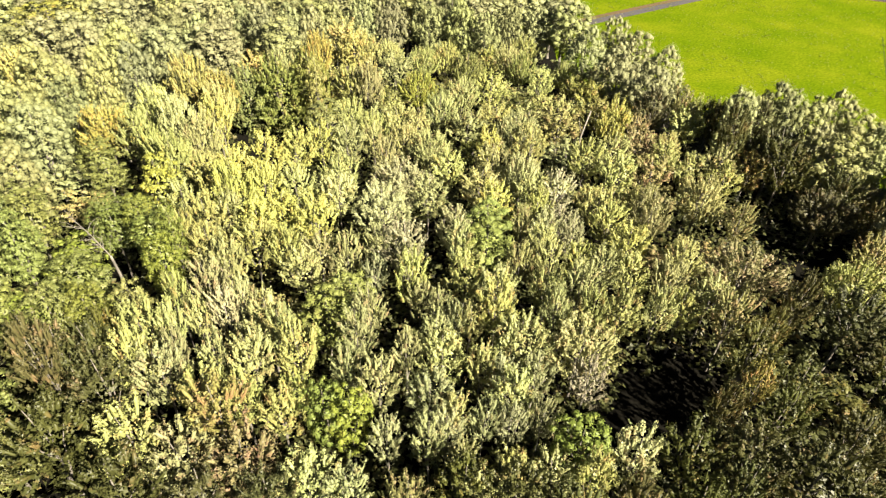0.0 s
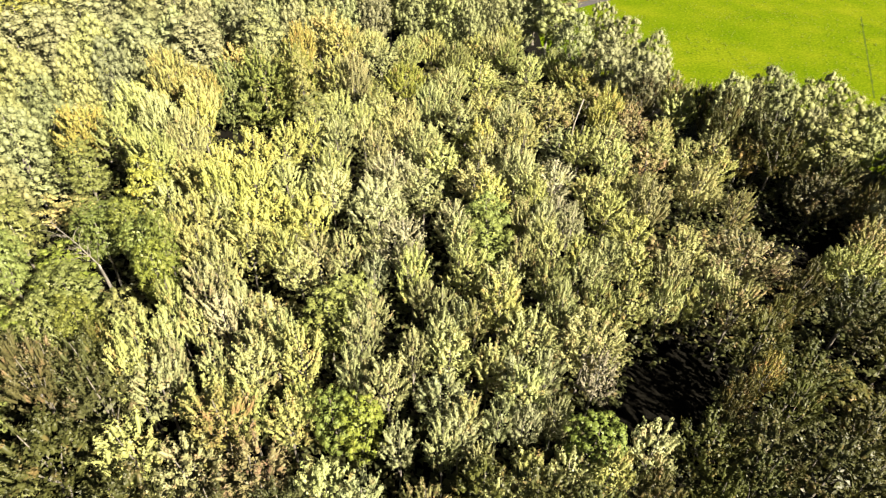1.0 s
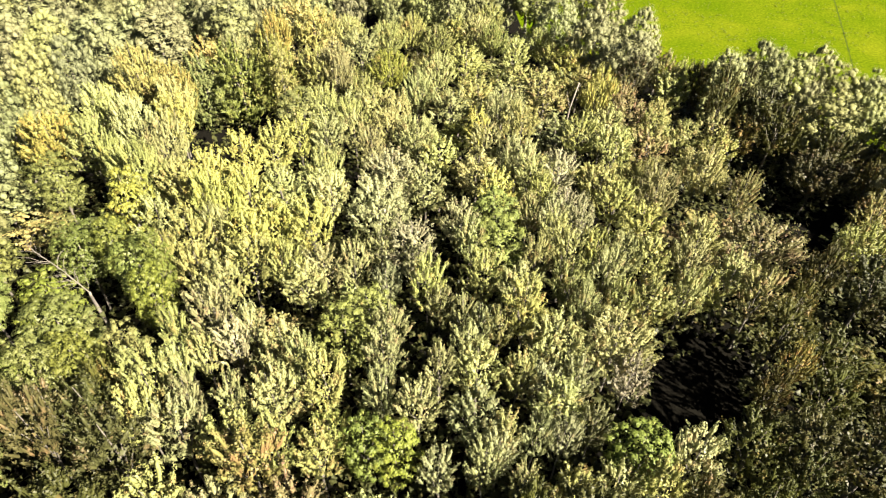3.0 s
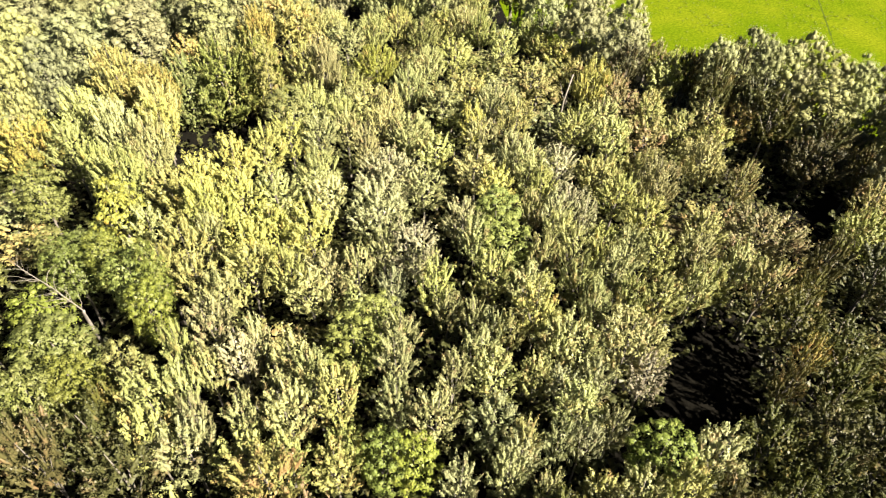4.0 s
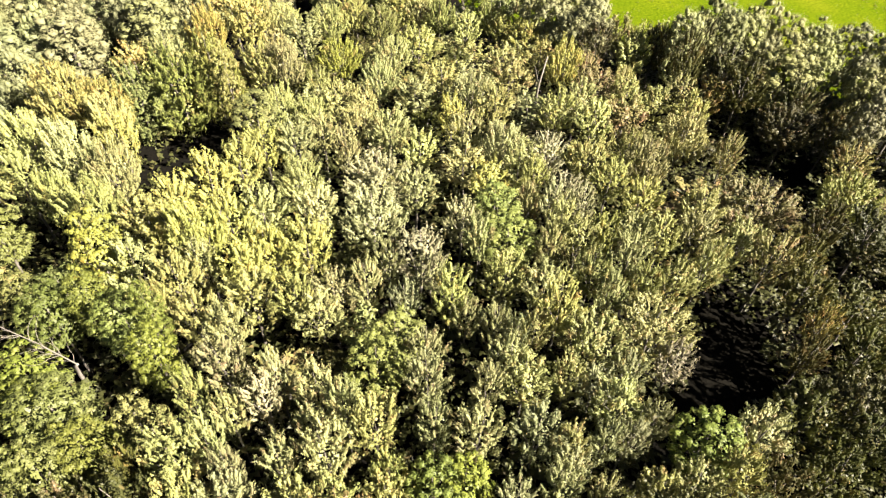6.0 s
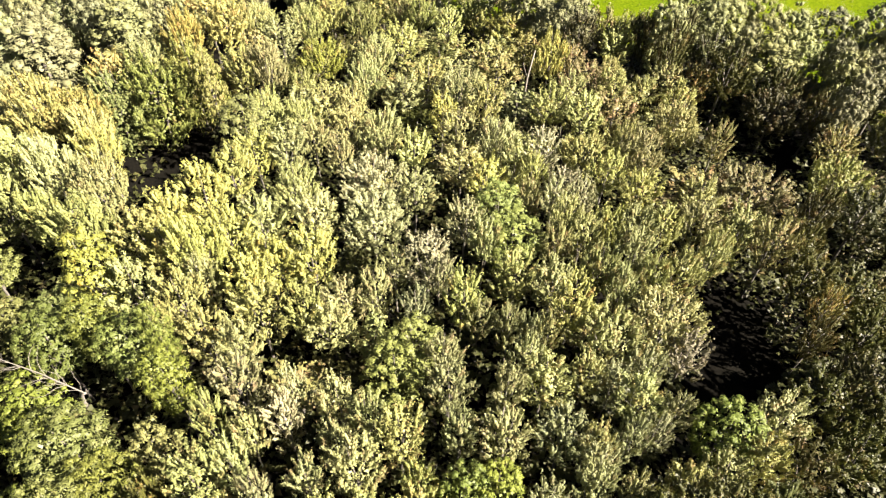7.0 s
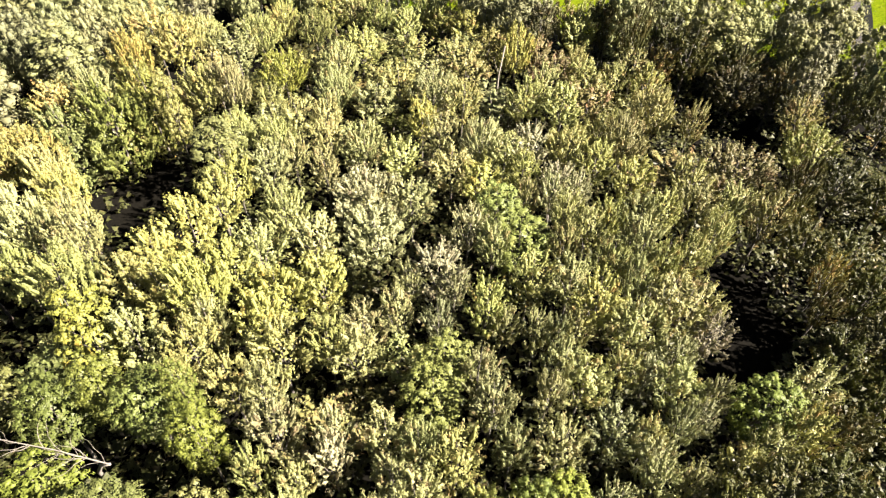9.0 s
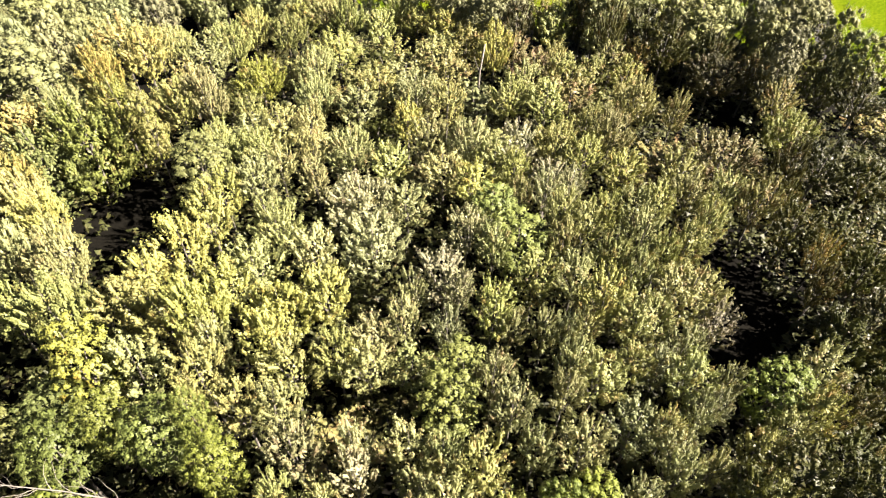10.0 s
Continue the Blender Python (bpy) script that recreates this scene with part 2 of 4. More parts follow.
def plume_crown(rng, R, top, depth, count, per, size, spread=0.58, fat=0.35, long=(0.30, 0.58), slim=0.8, sides=5):
    """A rounded crown of many short upright leafy shoots in uneven bunches, with dark clefts between its boughs."""
    d = anchors(rng, count, -0.50, 0.20)
    # the boughs stand out as rounded lobes, with clefts between them
    boughs = anchors(rng, 9, -0.05, 0.30)
    near = np.max(d @ boughs.T, axis=1)
    lump = 0.66 + 0.34 * np.clip((near - 0.70) / 0.26, 0, 1) + rng.normal(0, 0.06, count)
    foot = d * np.array([R * 0.84, R * 0.84, depth * 0.76]) * lump[:, None] + np.array([0, 0, top - depth])
    way = unit(d * np.array([spread, spread, 0.15]) + np.array([0, 0, 0.80]) + rng.normal(0, 0.16, d.shape))
    reach = R * rng.uniform(*long, count) * (0.5 + 0.5 * lump)
    wide = fat * rng.uniform(0.65, 1.35, count)
    m = count * per
    s = np.tile((np.arange(per) + 0.5) / per, count) + rng.normal(0, 0.05, m)
    # leaves sit in whorls along the shoot
    knots = np.repeat(rng.uniform(0, 6.28, count), per)
    a = np.floor(s * 5) * 2.4 + knots + rng.normal(0, 0.9, m)
    w = np.repeat(way, per, axis=0)
    u = unit(np.cross(w, np.array([0.3, 0.5, 0.8])))
    side = np.cos(a)[:, None] * u + np.sin(a)[:, None] * np.cross(w, u)
    r = np.repeat(wide, per) * (1.0 - 0.65 * np.clip(s, 0, 1) ** 2.0) * rng.uniform(0.58, 1.16, m)
    at = np.repeat(foot, per, axis=0) + w * (s * np.repeat(reach, per))[:, None] + (side + w * 0.45) * r[:, None] + rng.normal(0, 0.05, (m, 3))
    length = size * rng.uniform(0.6, 1.35, m)
    leaf = leaves(rng, at, side + w * 0.25 + np.repeat(d, per, axis=0) * 0.15 + np.array([0, 0, 0.2]) + rng.normal(0, 0.2, at.shape),
                  side + w * 0.5 + rng.normal(0, 0.5, at.shape), length, length * slim * rng.uniform(0.7, 1.3, m))
    return merge([leaf, stems(rng, foot - way * 0.25, way, reach * 0.84, wide * 0.52, sides),
                  inner(rng, R * 0.60, top - 0.22 * depth, depth * 0.74, count * 4, size * 1.5), inner(rng, R * 0.40, top - 0.35 * depth, depth * 0.62, count * 2, size * 2.2)])


def lump_core(rng, c, big, flat):
    """The closed leafy bodies of all clumps: uneven six-sided domes."""
    n = len(c)
    flat = flat * np.ones(n)
    rows = []
    for z, r in ((-0.45, 0.75), (0.35, 0.85)):
        for j in range(6):
            a = 2 * math.pi * (j + (0.5 if z > 0 else 0)) / 6
            k = big * rng.uniform(0.8, 1.15, n)
            rows.append(c + np.stack([math.cos(a) * r * k, math.sin(a) * r * k, z * k * flat], axis=1))
    rows.append(c + np.stack([0 * big, 0 * big, 0.95 * big * flat], axis=1))
    one = []
    for j in range(6):
        k = (j + 1) % 6
        one += [(j, k, 6 + j), (k, 6 + k, 6 + j), (6 + j, 6 + k, 12)]
    return np.stack(rows, axis=1).reshape(-1, 3), (np.arange(n)[:, None, None] * 13 + np.array(one)[None]).reshape(-1, 3)


def clump_crown(rng, R, top, depth, count, per, size, clump=0.7, flat=0.6, slim=0.7, core=0.6, lift=0.45, cleft=0.26, loose=0.22):
    """A crown of rounded or layered leafy clumps on a broad dome."""
    d = anchors(rng, count, -0.65)
    boughs = anchors(rng, 8, -0.1, 0.25)
    k = 1 - cleft * (1 - np.clip((np.max(d @ boughs.T, axis=1) - 0.70) / 0.27, 0, 1)) + rng.normal(0, 0.05, count)
    c = d * np.array([R, R, depth]) * k[:, None] + np.array([0, 0, top - depth])
    big = clump * rng.uniform(0.6, 1.25, count)
    dd = np.repeat(d, per, axis=0)
    e = unit(rng.normal(0, 1, dd.shape) + dd * 0.6 + np.array([0, 0, lift]))
    at = np.repeat(c, per, axis=0) + e * np.array([1, 1, flat]) * (np.repeat(big, per) * rng.uniform(0.70, 1.12, len(dd)))[:, None]
    length = size * rng.uniform(0.65, 1.35, len(dd))
    leaf = leaves(rng, at, e * 0.75 + np.array([0, 0, lift]) + dd * 0.25 + rng.normal(0, loose, at.shape),
                  e + dd * 0.5 + rng.normal(0, 0.5, at.shape), length, length * slim * rng.uniform(0.8, 1.2, len(dd)))
    return merge([leaf, lump_core(rng, c, big * core, flat),
                  inner(rng, R * 0.72, top - 0.15 * depth, depth * 0.82, count * 4, size * 1.6), inner(rng, R * 0.48, top - 0.3 * depth, depth * 0.68, count * 2, size * 2.2)])


def bare_limbs(rng, R, top, count, lean=1.0):
    """Paths of limbs that fork from the trunk and rise into the crown."""
    out = []
    for i in range(count):
        a = 2 * math.pi * (i + rng.uniform(-0.3, 0.3)) / count
        z0 = top * rng.uniform(0.30, 0.5)
        reach = R * rng.uniform(0.35, 0.6) * lean
        path = [(math.cos(a) * reach * s + rng.normal(0, 0.08), math.sin(a) * reach * s + rng.normal(0, 0.08), z0 + (top * 0.66 - z0) * s ** 0.8)
                for s in (0.0, 0.33, 0.66, 1.0)]
        out.append((path, [top * 0.009, top * 0.006, top * 0.004, top * 0.0015]))
    return out


def make_tree(name, seed, R, top, crown, leaf, bark=None, limbs=4):
    """One tree at the origin: an empty with its trunk, limbs and leafy crown as parts."""
    rng = np.random.default_rng(seed)
    bark = bark or BARK
    base = new(name)
    path = [(rng.normal(0, 0.05) * i, rng.normal(0, 0.05) * i, top * s) for i, s in enumerate((0, 0.04, 0.3, 0.6, 0.9))]
    path[0] = (0, 0, -0.15)
    trunk = mesh_object("trunk", *tube(path, [top * 0.019, top * 0.014, top * 0.011, top * 0.007, top * 0.002], 8), bark, base, True)
    for p, r in bare_limbs(rng, R, top, limbs):
        mesh_object("limb", *tube(p, r, 5), bark, trunk, True)
    mesh_object("crown", *crown(rng), leaf, base, True)
    return base


def plume(R, top, count=52, per=60, size=0.19, depth=4.7, **kw):
    return lambda rng: plume_crown(rng, R, top - 0.22 * R, depth, count, per, size, **kw)


def clump(R, top, count=90, per=44, size=0.2, depth=5.2, **kw):
    return lambda rng: clump_crown(rng, R, top - 0.5, depth, count, per, size, **kw)


# ---- ground ----
def sheet(name, corners, z, mat, label, category):
    ob = mesh_object(name, [(x, y, z) for x, y in corners], [range(len(corners))], mat)
    return tagged(ob, label, category, "", "structure")


sheet("ground", [(-2500, -2500), (2500, -2500), (2500, 2500), (-2500, 2500)], 0.0, MEADOW, "bright green short-cropped meadow grass in sunlight", "meadow")
WOOD = [(-200, -60), (110, -60), (100, 20), (88, 50), (83, 66), (79, 86), (70, 97), (62, 104), (53, 108), (48, 112), (47, 120), (42, 130), (28, 136), (26, 150), (27, 176), (-60, 192), (-200, 230)]
# near-black floor runs past the eastern trees, dark in place of shade
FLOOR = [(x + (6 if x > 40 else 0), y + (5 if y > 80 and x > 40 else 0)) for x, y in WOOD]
sheet("woodland_floor", FLOOR, 0.02, SHADED_LITTER, "woodland floor of leaf litter, coloured near black for shade", "woodland floor")


def band(name, a, b, half, z, mat, label, category):
    """A straight strip of ground between two points."""
    a, b = Vector(a), Vector(b)
    d = (b - a).normalized()
    s = Vector((-d.y, d.x))
    n = 60
    rng = np.random.default_rng(len(name))
    rows = []
    for i in range(n + 1):
        p = a.lerp(b, i / n)
        for k in (-1, 1):
            q = p + s * k * (half + rng.normal(0, 0.06))
            rows.append((q.x, q.y, z))
    ob = mesh_object(name, rows, [(2 * i, 2 * i + 2, 2 * i + 3, 2 * i + 1) for i in range(n)], mat)
    return tagged(ob, label, category, "", "structure")


ROAD_DIR = Vector((0.80, 0.60))
ROAD_SIDE = Vector((-0.60, 0.80))
far = Vector((38.1, 184.2))
band("track_far", far - ROAD_DIR * 10 + ROAD_SIDE * 1.2, far + ROAD_DIR * 260 + ROAD_SIDE * 1.2, 1.7, 0.024, TRACK, "pale grey farm track across the meadow", "track")
band("verge_far", far - ROAD_DIR * 10 + ROAD_SIDE * 4.1, far + ROAD_DIR * 260 + ROAD_SIDE * 4.1, 1.1, 0.012, VERGE, "dry brown grass verge beside the track", "verge")
near = Vector((119.0, 92.0))
band("track_near", near - ROAD_DIR * 33 + ROAD_SIDE * 1.3, near + ROAD_DIR * 260 + ROAD_SIDE * 1.3, 1.3, 0.024, TRACK, "pale grey paved track between meadows", "track")
band("ditch", near - ROAD_DIR * 33 - ROAD_SIDE * 1.1, near + ROAD_DIR * 260 - ROAD_SIDE * 1.1, 1.0, 0.016, MUD, "dark wet ditch along the paved track", "ditch")

band("furrow", (130.0, 187.0), (100.0, 128.0), 0.2, 0.012, FURROW, "narrow dark furrow across the meadow", "furrow")
band("road", (140.0, 236.2), (260.0, 189.6), 3.2, 0.020, ASPHALT, "dark asphalt road at the far side of the meadow", "road")
band("road_edge", (138.6, 232.7), (258.6, 186.1), 0.5, 0.012, VERGE, "pale worn edge of the asphalt road", "verge")

# ---- where the trees stand: x, y, crown radius ----
YELLOW_GREEN_A = [
    (-11.1, 26.9, 2.1), (18.0, 27.1, 1.8), (-22.6, 28.2, 2.6), (13.7, 28.5, 1.8), (7.0, 29.0, 1.7), (-27.6, 29.2, 2.4),
    (18.2, 31.1, 1.9), (26.1, 33.2, 1.7), (-15.3, 34.2, 1.8), (-22.4, 34.7, 1.9), (-19.1, 34.7, 1.7), (1.5, 34.8, 1.7),
    (-27.2, 36.0, 1.9), (-14.5, 36.5, 1.8), (7.4, 37.3, 2.3), (-6.2, 37.5, 1.7), (28.8, 37.5, 1.7), (-19.3, 38.6, 1.8),
    (-23.1, 39.1, 1.8), (-27.3, 39.3, 1.7), (-9.7, 39.4, 1.7), (-15.0, 40.2, 1.9), (-34.8, 40.4, 1.7), (-31.2, 41.0, 1.7),
    (-20.2, 41.5, 1.9), (-0.0, 42.1, 2.6), (-9.4, 43.5, 1.7), (15.1, 44.4, 3.4), (-19.3, 44.7, 2.7), (8.6, 45.0, 3.1),
]
YELLOW_GREEN_B = [
    (-30.0, 46.8, 1.7), (-22.8, 47.8, 1.8), (37.7, 48.7, 1.9), (-27.4, 49.4, 1.8), (20.5, 49.6, 2.1), (17.5, 50.3, 1.8),
    (25.1, 50.4, 1.9), (41.6, 51.7, 2.3), (-18.0, 54.8, 2.2), (28.8, 52.2, 2.2), (15.9, 52.4, 1.9), (6.1, 52.7, 2.4),
    (12.2, 53.1, 2.2), (-4.2, 53.2, 1.8), (32.3, 53.6, 2.6), (27.6, 55.6, 2.0), (23.0, 56.6, 2.0), (-20.2, 56.7, 2.0),
    (19.7, 57.2, 2.3), (-12.7, 57.2, 2.1), (-16.2, 57.4, 2.1), (-24.5, 57.8, 2.9), (13.2, 58.6, 2.0), (16.8, 58.8, 2.0),
    (30.2, 59.3, 2.4), (-25.1, 61.6, 2.3), (12.3, 61.8, 2.0), (-18.1, 63.7, 2.8), (24.6, 63.8, 2.8), (-22.8, 64.7, 3.1),
]
YELLOW_GREEN_C = [
    (-29.9, 67.3, 3.1), (-26.4, 69.9, 2.6), (28.9, 70.5, 3.1), (-16.3, 71.0, 2.7), (61.7, 71.5, 2.6), (-22.7, 71.9, 3.0),
    (6.3, 72.3, 2.2), (-35.8, 72.6, 2.6), (-3.4, 73.0, 2.5), (22.4, 74.5, 3.1), (37.2, 74.5, 3.6), (28.5, 74.7, 3.2),
    (-41.6, 74.8, 3.6), (11.9, 75.1, 2.3), (-33.0, 75.3, 2.7), (4.4, 76.6, 2.7), (-45.8, 77.9, 2.0), (-28.6, 78.0, 2.8),
    (-17.8, 79.3, 3.3), (10.9, 79.5, 3.2), (-24.7, 81.6, 2.6), (-0.7, 81.8, 2.4), (26.4, 81.9, 2.7), (-50.5, 82.3, 2.7),
    (-40.3, 82.8, 3.2), (-10.8, 83.6, 1.7), (21.7, 85.3, 2.6), (-21.8, 85.9, 2.3), (-17.4, 86.3, 2.7), (-3.8, 86.9, 3.3),
]
YELLOW_GREEN_D = [
    (-45.8, 87.8, 2.9), (26.5, 87.8, 2.6), (5.8, 88.3, 2.5), (12.9, 88.6, 2.6), (-8.4, 89.3, 2.5), (46.0, 89.5, 2.4),
    (-40.6, 90.6, 2.5), (36.7, 92.6, 2.9), (-51.7, 93.1, 3.4), (-6.4, 94.2, 2.5), (11.0, 94.3, 3.6), (-14.5, 94.5, 3.0),
    (-42.3, 96.0, 2.9), (-10.1, 96.3, 2.6), (-19.2, 97.3, 3.0), (2.4, 97.5, 2.5), (28.6, 98.2, 3.0),
    (7.5, 100.5, 2.6), (50.4, 101.4, 2.0), (-2.8, 101.7, 3.1), (-12.3, 102.4, 2.6), (-17.2, 108.0, 3.0), (-21.0, 108.6, 2.7),
    (1.2, 110.0, 3.3), (-34.8, 112.3, 3.1), (6.8, 113.5, 2.8), (17.4, 117.9, 2.3), (-13.1, 120.7, 2.7), (23.6, 121.8, 3.0),
]
YELLOW_GREEN_E = [
    (-19.6, 125.4, 2.7), (-7.5, 125.8, 3.0), (-2.7, 128.2, 3.1), (10.9, 128.4, 3.1), (-15.5, 131.6, 3.1), (15.3, 138.2, 3.3),
]
YELLOW_GREEN = YELLOW_GREEN_A + YELLOW_GREEN_B + YELLOW_GREEN_C + YELLOW_GREEN_D + YELLOW_GREEN_E
# near western trees are made dark to imitate the dimmer light there
DARK_GREEN_A = [
    (-26.1, 24.1, 2.9), (-13.8, 25.0, 2.3), (-19.6, 25.1, 2.7), (22.8, 26.5, 1.8), (-33.8, 28.1, 2.6), (27.3, 28.2, 1.9),
    (37.0, 28.3, 2.2), (32.8, 28.6, 2.7), (28.4, 31.0, 2.0), (23.6, 31.5, 2.2), (39.7, 33.5, 2.1), (-32.2, 34.3, 2.6),
    (34.1, 36.1, 1.9), (-34.4, 37.5, 1.9), (-38.8, 38.5, 1.9), (37.8, 41.1, 2.3), (34.0, 44.6, 2.5), (68.3, 57.0, 3.0),
    (52.7, 58.2, 3.6), (68.7, 62.7, 3.1), (68.4, 70.4, 2.6), (43.2, 81.9, 2.2), (52.9, 83.1, 2.5), (38.8, 85.5, 2.2),
    (44.2, 86.3, 2.7), (35.2, 88.0, 2.7), (54.1, 88.8, 2.4), (19.0, 98.6, 2.8), (46.5, 99.1, 2.5), (43.6, 100.1, 2.0),
]
DARK_GREEN_B = [
    (42.0, 103.0, 2.3), (19.1, 103.0, 2.6), (26.6, 103.9, 2.6), (-85.1, 106.3, 2.7), (-7.7, 111.7, 3.3),
    (13.7, 123.7, 3.0), (2.3, 125.5, 3.0), (-85.3, 128.5, 3.1), (7.2, 129.6, 2.5), (-81.1, 137.5, 2.6),
]
DARK_GREEN = DARK_GREEN_A + DARK_GREEN_B
RUSSET_A = [
    (-2.4, 25.9, 1.7), (-17.0, 28.1, 2.6), (33.2, 40.5, 1.7), (33.2, 49.6, 1.9), (38.2, 58.8, 4.6), (57.4, 63.5, 2.3),
    (41.6, 70.0, 2.4), (62.9, 78.8, 2.7), (31.9, 82.5, 2.7), (48.7, 85.4, 2.2), (-57.7, 86.0, 3.2),
    (32.3, 92.2, 2.7), (-44.1, 101.1, 3.3), (-49.0, 101.3, 3.1), (-40.2, 112.4, 2.6), (-28.7, 117.3, 2.9), (-24.5, 125.9, 2.7),
]
RUSSET = RUSSET_A
BRIGHT_GREEN_A = [
    (13.4, 32.1, 2.4), (-8.5, 33.9, 1.8), (-11.2, 34.5, 1.8), (-13.5, 47.4, 2.4), (-10.9, 49.8, 2.2), (5.0, 61.2, 3.0),
    (5.3, 66.6, 2.8),
]
BRIGHT_GREEN = BRIGHT_GREEN_A
SILVERY_A = [
    (-7.6, 26.1, 1.9), (3.7, 26.3, 1.9), (10.3, 28.8, 1.7), (2.5, 30.0, 1.7), (-0.8, 31.3, 1.8), (-4.8, 31.7, 1.7),
    (4.4, 34.1, 1.7), (7.0, 34.1, 1.7), (10.1, 35.1, 1.7), (-38.0, 35.3, 2.4), (-0.9, 36.4, 2.7), (-30.4, 37.1, 1.7),
    (-42.6, 39.4, 2.2), (9.8, 40.0, 2.1), (6.5, 40.1, 1.8), (-28.8, 42.1, 1.7), (-3.8, 42.3, 1.7), (-27.2, 45.1, 1.7),
    (1.4, 48.1, 1.7), (-0.6, 49.2, 1.7), (-27.1, 54.2, 1.9), (-8.9, 54.9, 1.8), (-29.7, 56.1, 2.2), (-5.0, 58.5, 1.9),
    (0.6, 65.3, 2.4), (16.8, 65.4, 2.1), (-9.7, 69.5, 3.5), (-7.9, 76.4, 4.1),
]
SILVERY = SILVERY_A
ASH_A = [
    (-40.8, 41.8, 1.9), (-37.9, 43.1, 2.2), (-40.9, 47.5, 2.8), (-33.1, 51.3, 1.8), (-36.4, 56.8, 2.3), (-33.3, 55.2, 1.8),
    (-43.8, 59.9, 2.7), (-39.7, 59.9, 2.8), (-51.5, 73.5, 2.4),
]
ASH = ASH_A
GOLDEN_A = [
    (-34.3, 45.4, 1.7), (-40.3, 67.6, 3.3), (-22.4, 93.5, 2.9), (-26.0, 103.1, 2.2), (-92.4, 121.7, 3.5), (-90.9, 129.6, 3.7),
]
GOLDEN = GOLDEN_A
WILLOW_A = [
    (74.0, 60.2, 2.6), (73.6, 63.6, 2.2), (74.0, 66.7, 2.5), (-60.1, 67.9, 2.7), (62.6, 68.0, 2.6), (68.2, 74.8, 2.4),
    (73.4, 75.5, 2.9), (77.5, 76.7, 2.7), (-62.8, 77.7, 3.0), (69.1, 78.5, 2.5), (65.1, 81.7, 2.4),
    (80.6, 82.1, 2.6), (61.2, 83.7, 3.1), (68.3, 86.2, 2.6), (74.8, 86.3, 2.9), (-70.9, 86.8, 3.2), (58.5, 87.2, 2.3),
    (-66.3, 91.9, 2.9), (67.3, 92.3, 2.5), (56.4, 94.7, 2.4), (48.4, 95.0, 2.4), (61.3, 95.6, 2.9), (52.6, 96.0, 2.7),
    (66.0, 98.4, 3.5), (-75.3, 100.9, 3.6), (-65.7, 102.1, 3.1), (-61.1, 105.6, 3.2),
]
WILLOW_B = [
    (36.0, 107.1, 4.2), (-57.4, 112.1, 3.3), (32.3, 115.1, 3.9), (-76.1, 115.9, 4.5), (40.4, 116.1, 3.9), (-69.7, 116.8, 4.0),
    (-65.8, 120.9, 3.5), (-54.6, 122.5, 3.5), (38.3, 127.2, 4.2), (27.5, 127.4, 3.6), (-41.9, 128.1, 3.4), (-63.1, 128.7, 3.7),
    (-52.5, 130.4, 3.4), (-47.8, 131.1, 3.4), (34.4, 132.0, 3.7), (-38.1, 132.6, 3.1), (-33.3, 133.3, 3.1), (-28.7, 136.1, 3.2),
    (5.9, 137.4, 3.2), (-22.8, 139.1, 3.3), (-16.3, 140.1, 3.3), (0.7, 140.7, 3.3), (-7.3, 141.6, 3.3), (11.9, 142.5, 3.3),
    (18.0, 143.4, 4.0),
]
WILLOW = WILLOW_A + WILLOW_B
THIN_A = [
    (15.5, 40.7, 1.7), (-24.0, 45.2, 1.7), (15.6, 68.0, 2.2), (16.2, 75.7, 1.9),
]
THIN = THIN_A

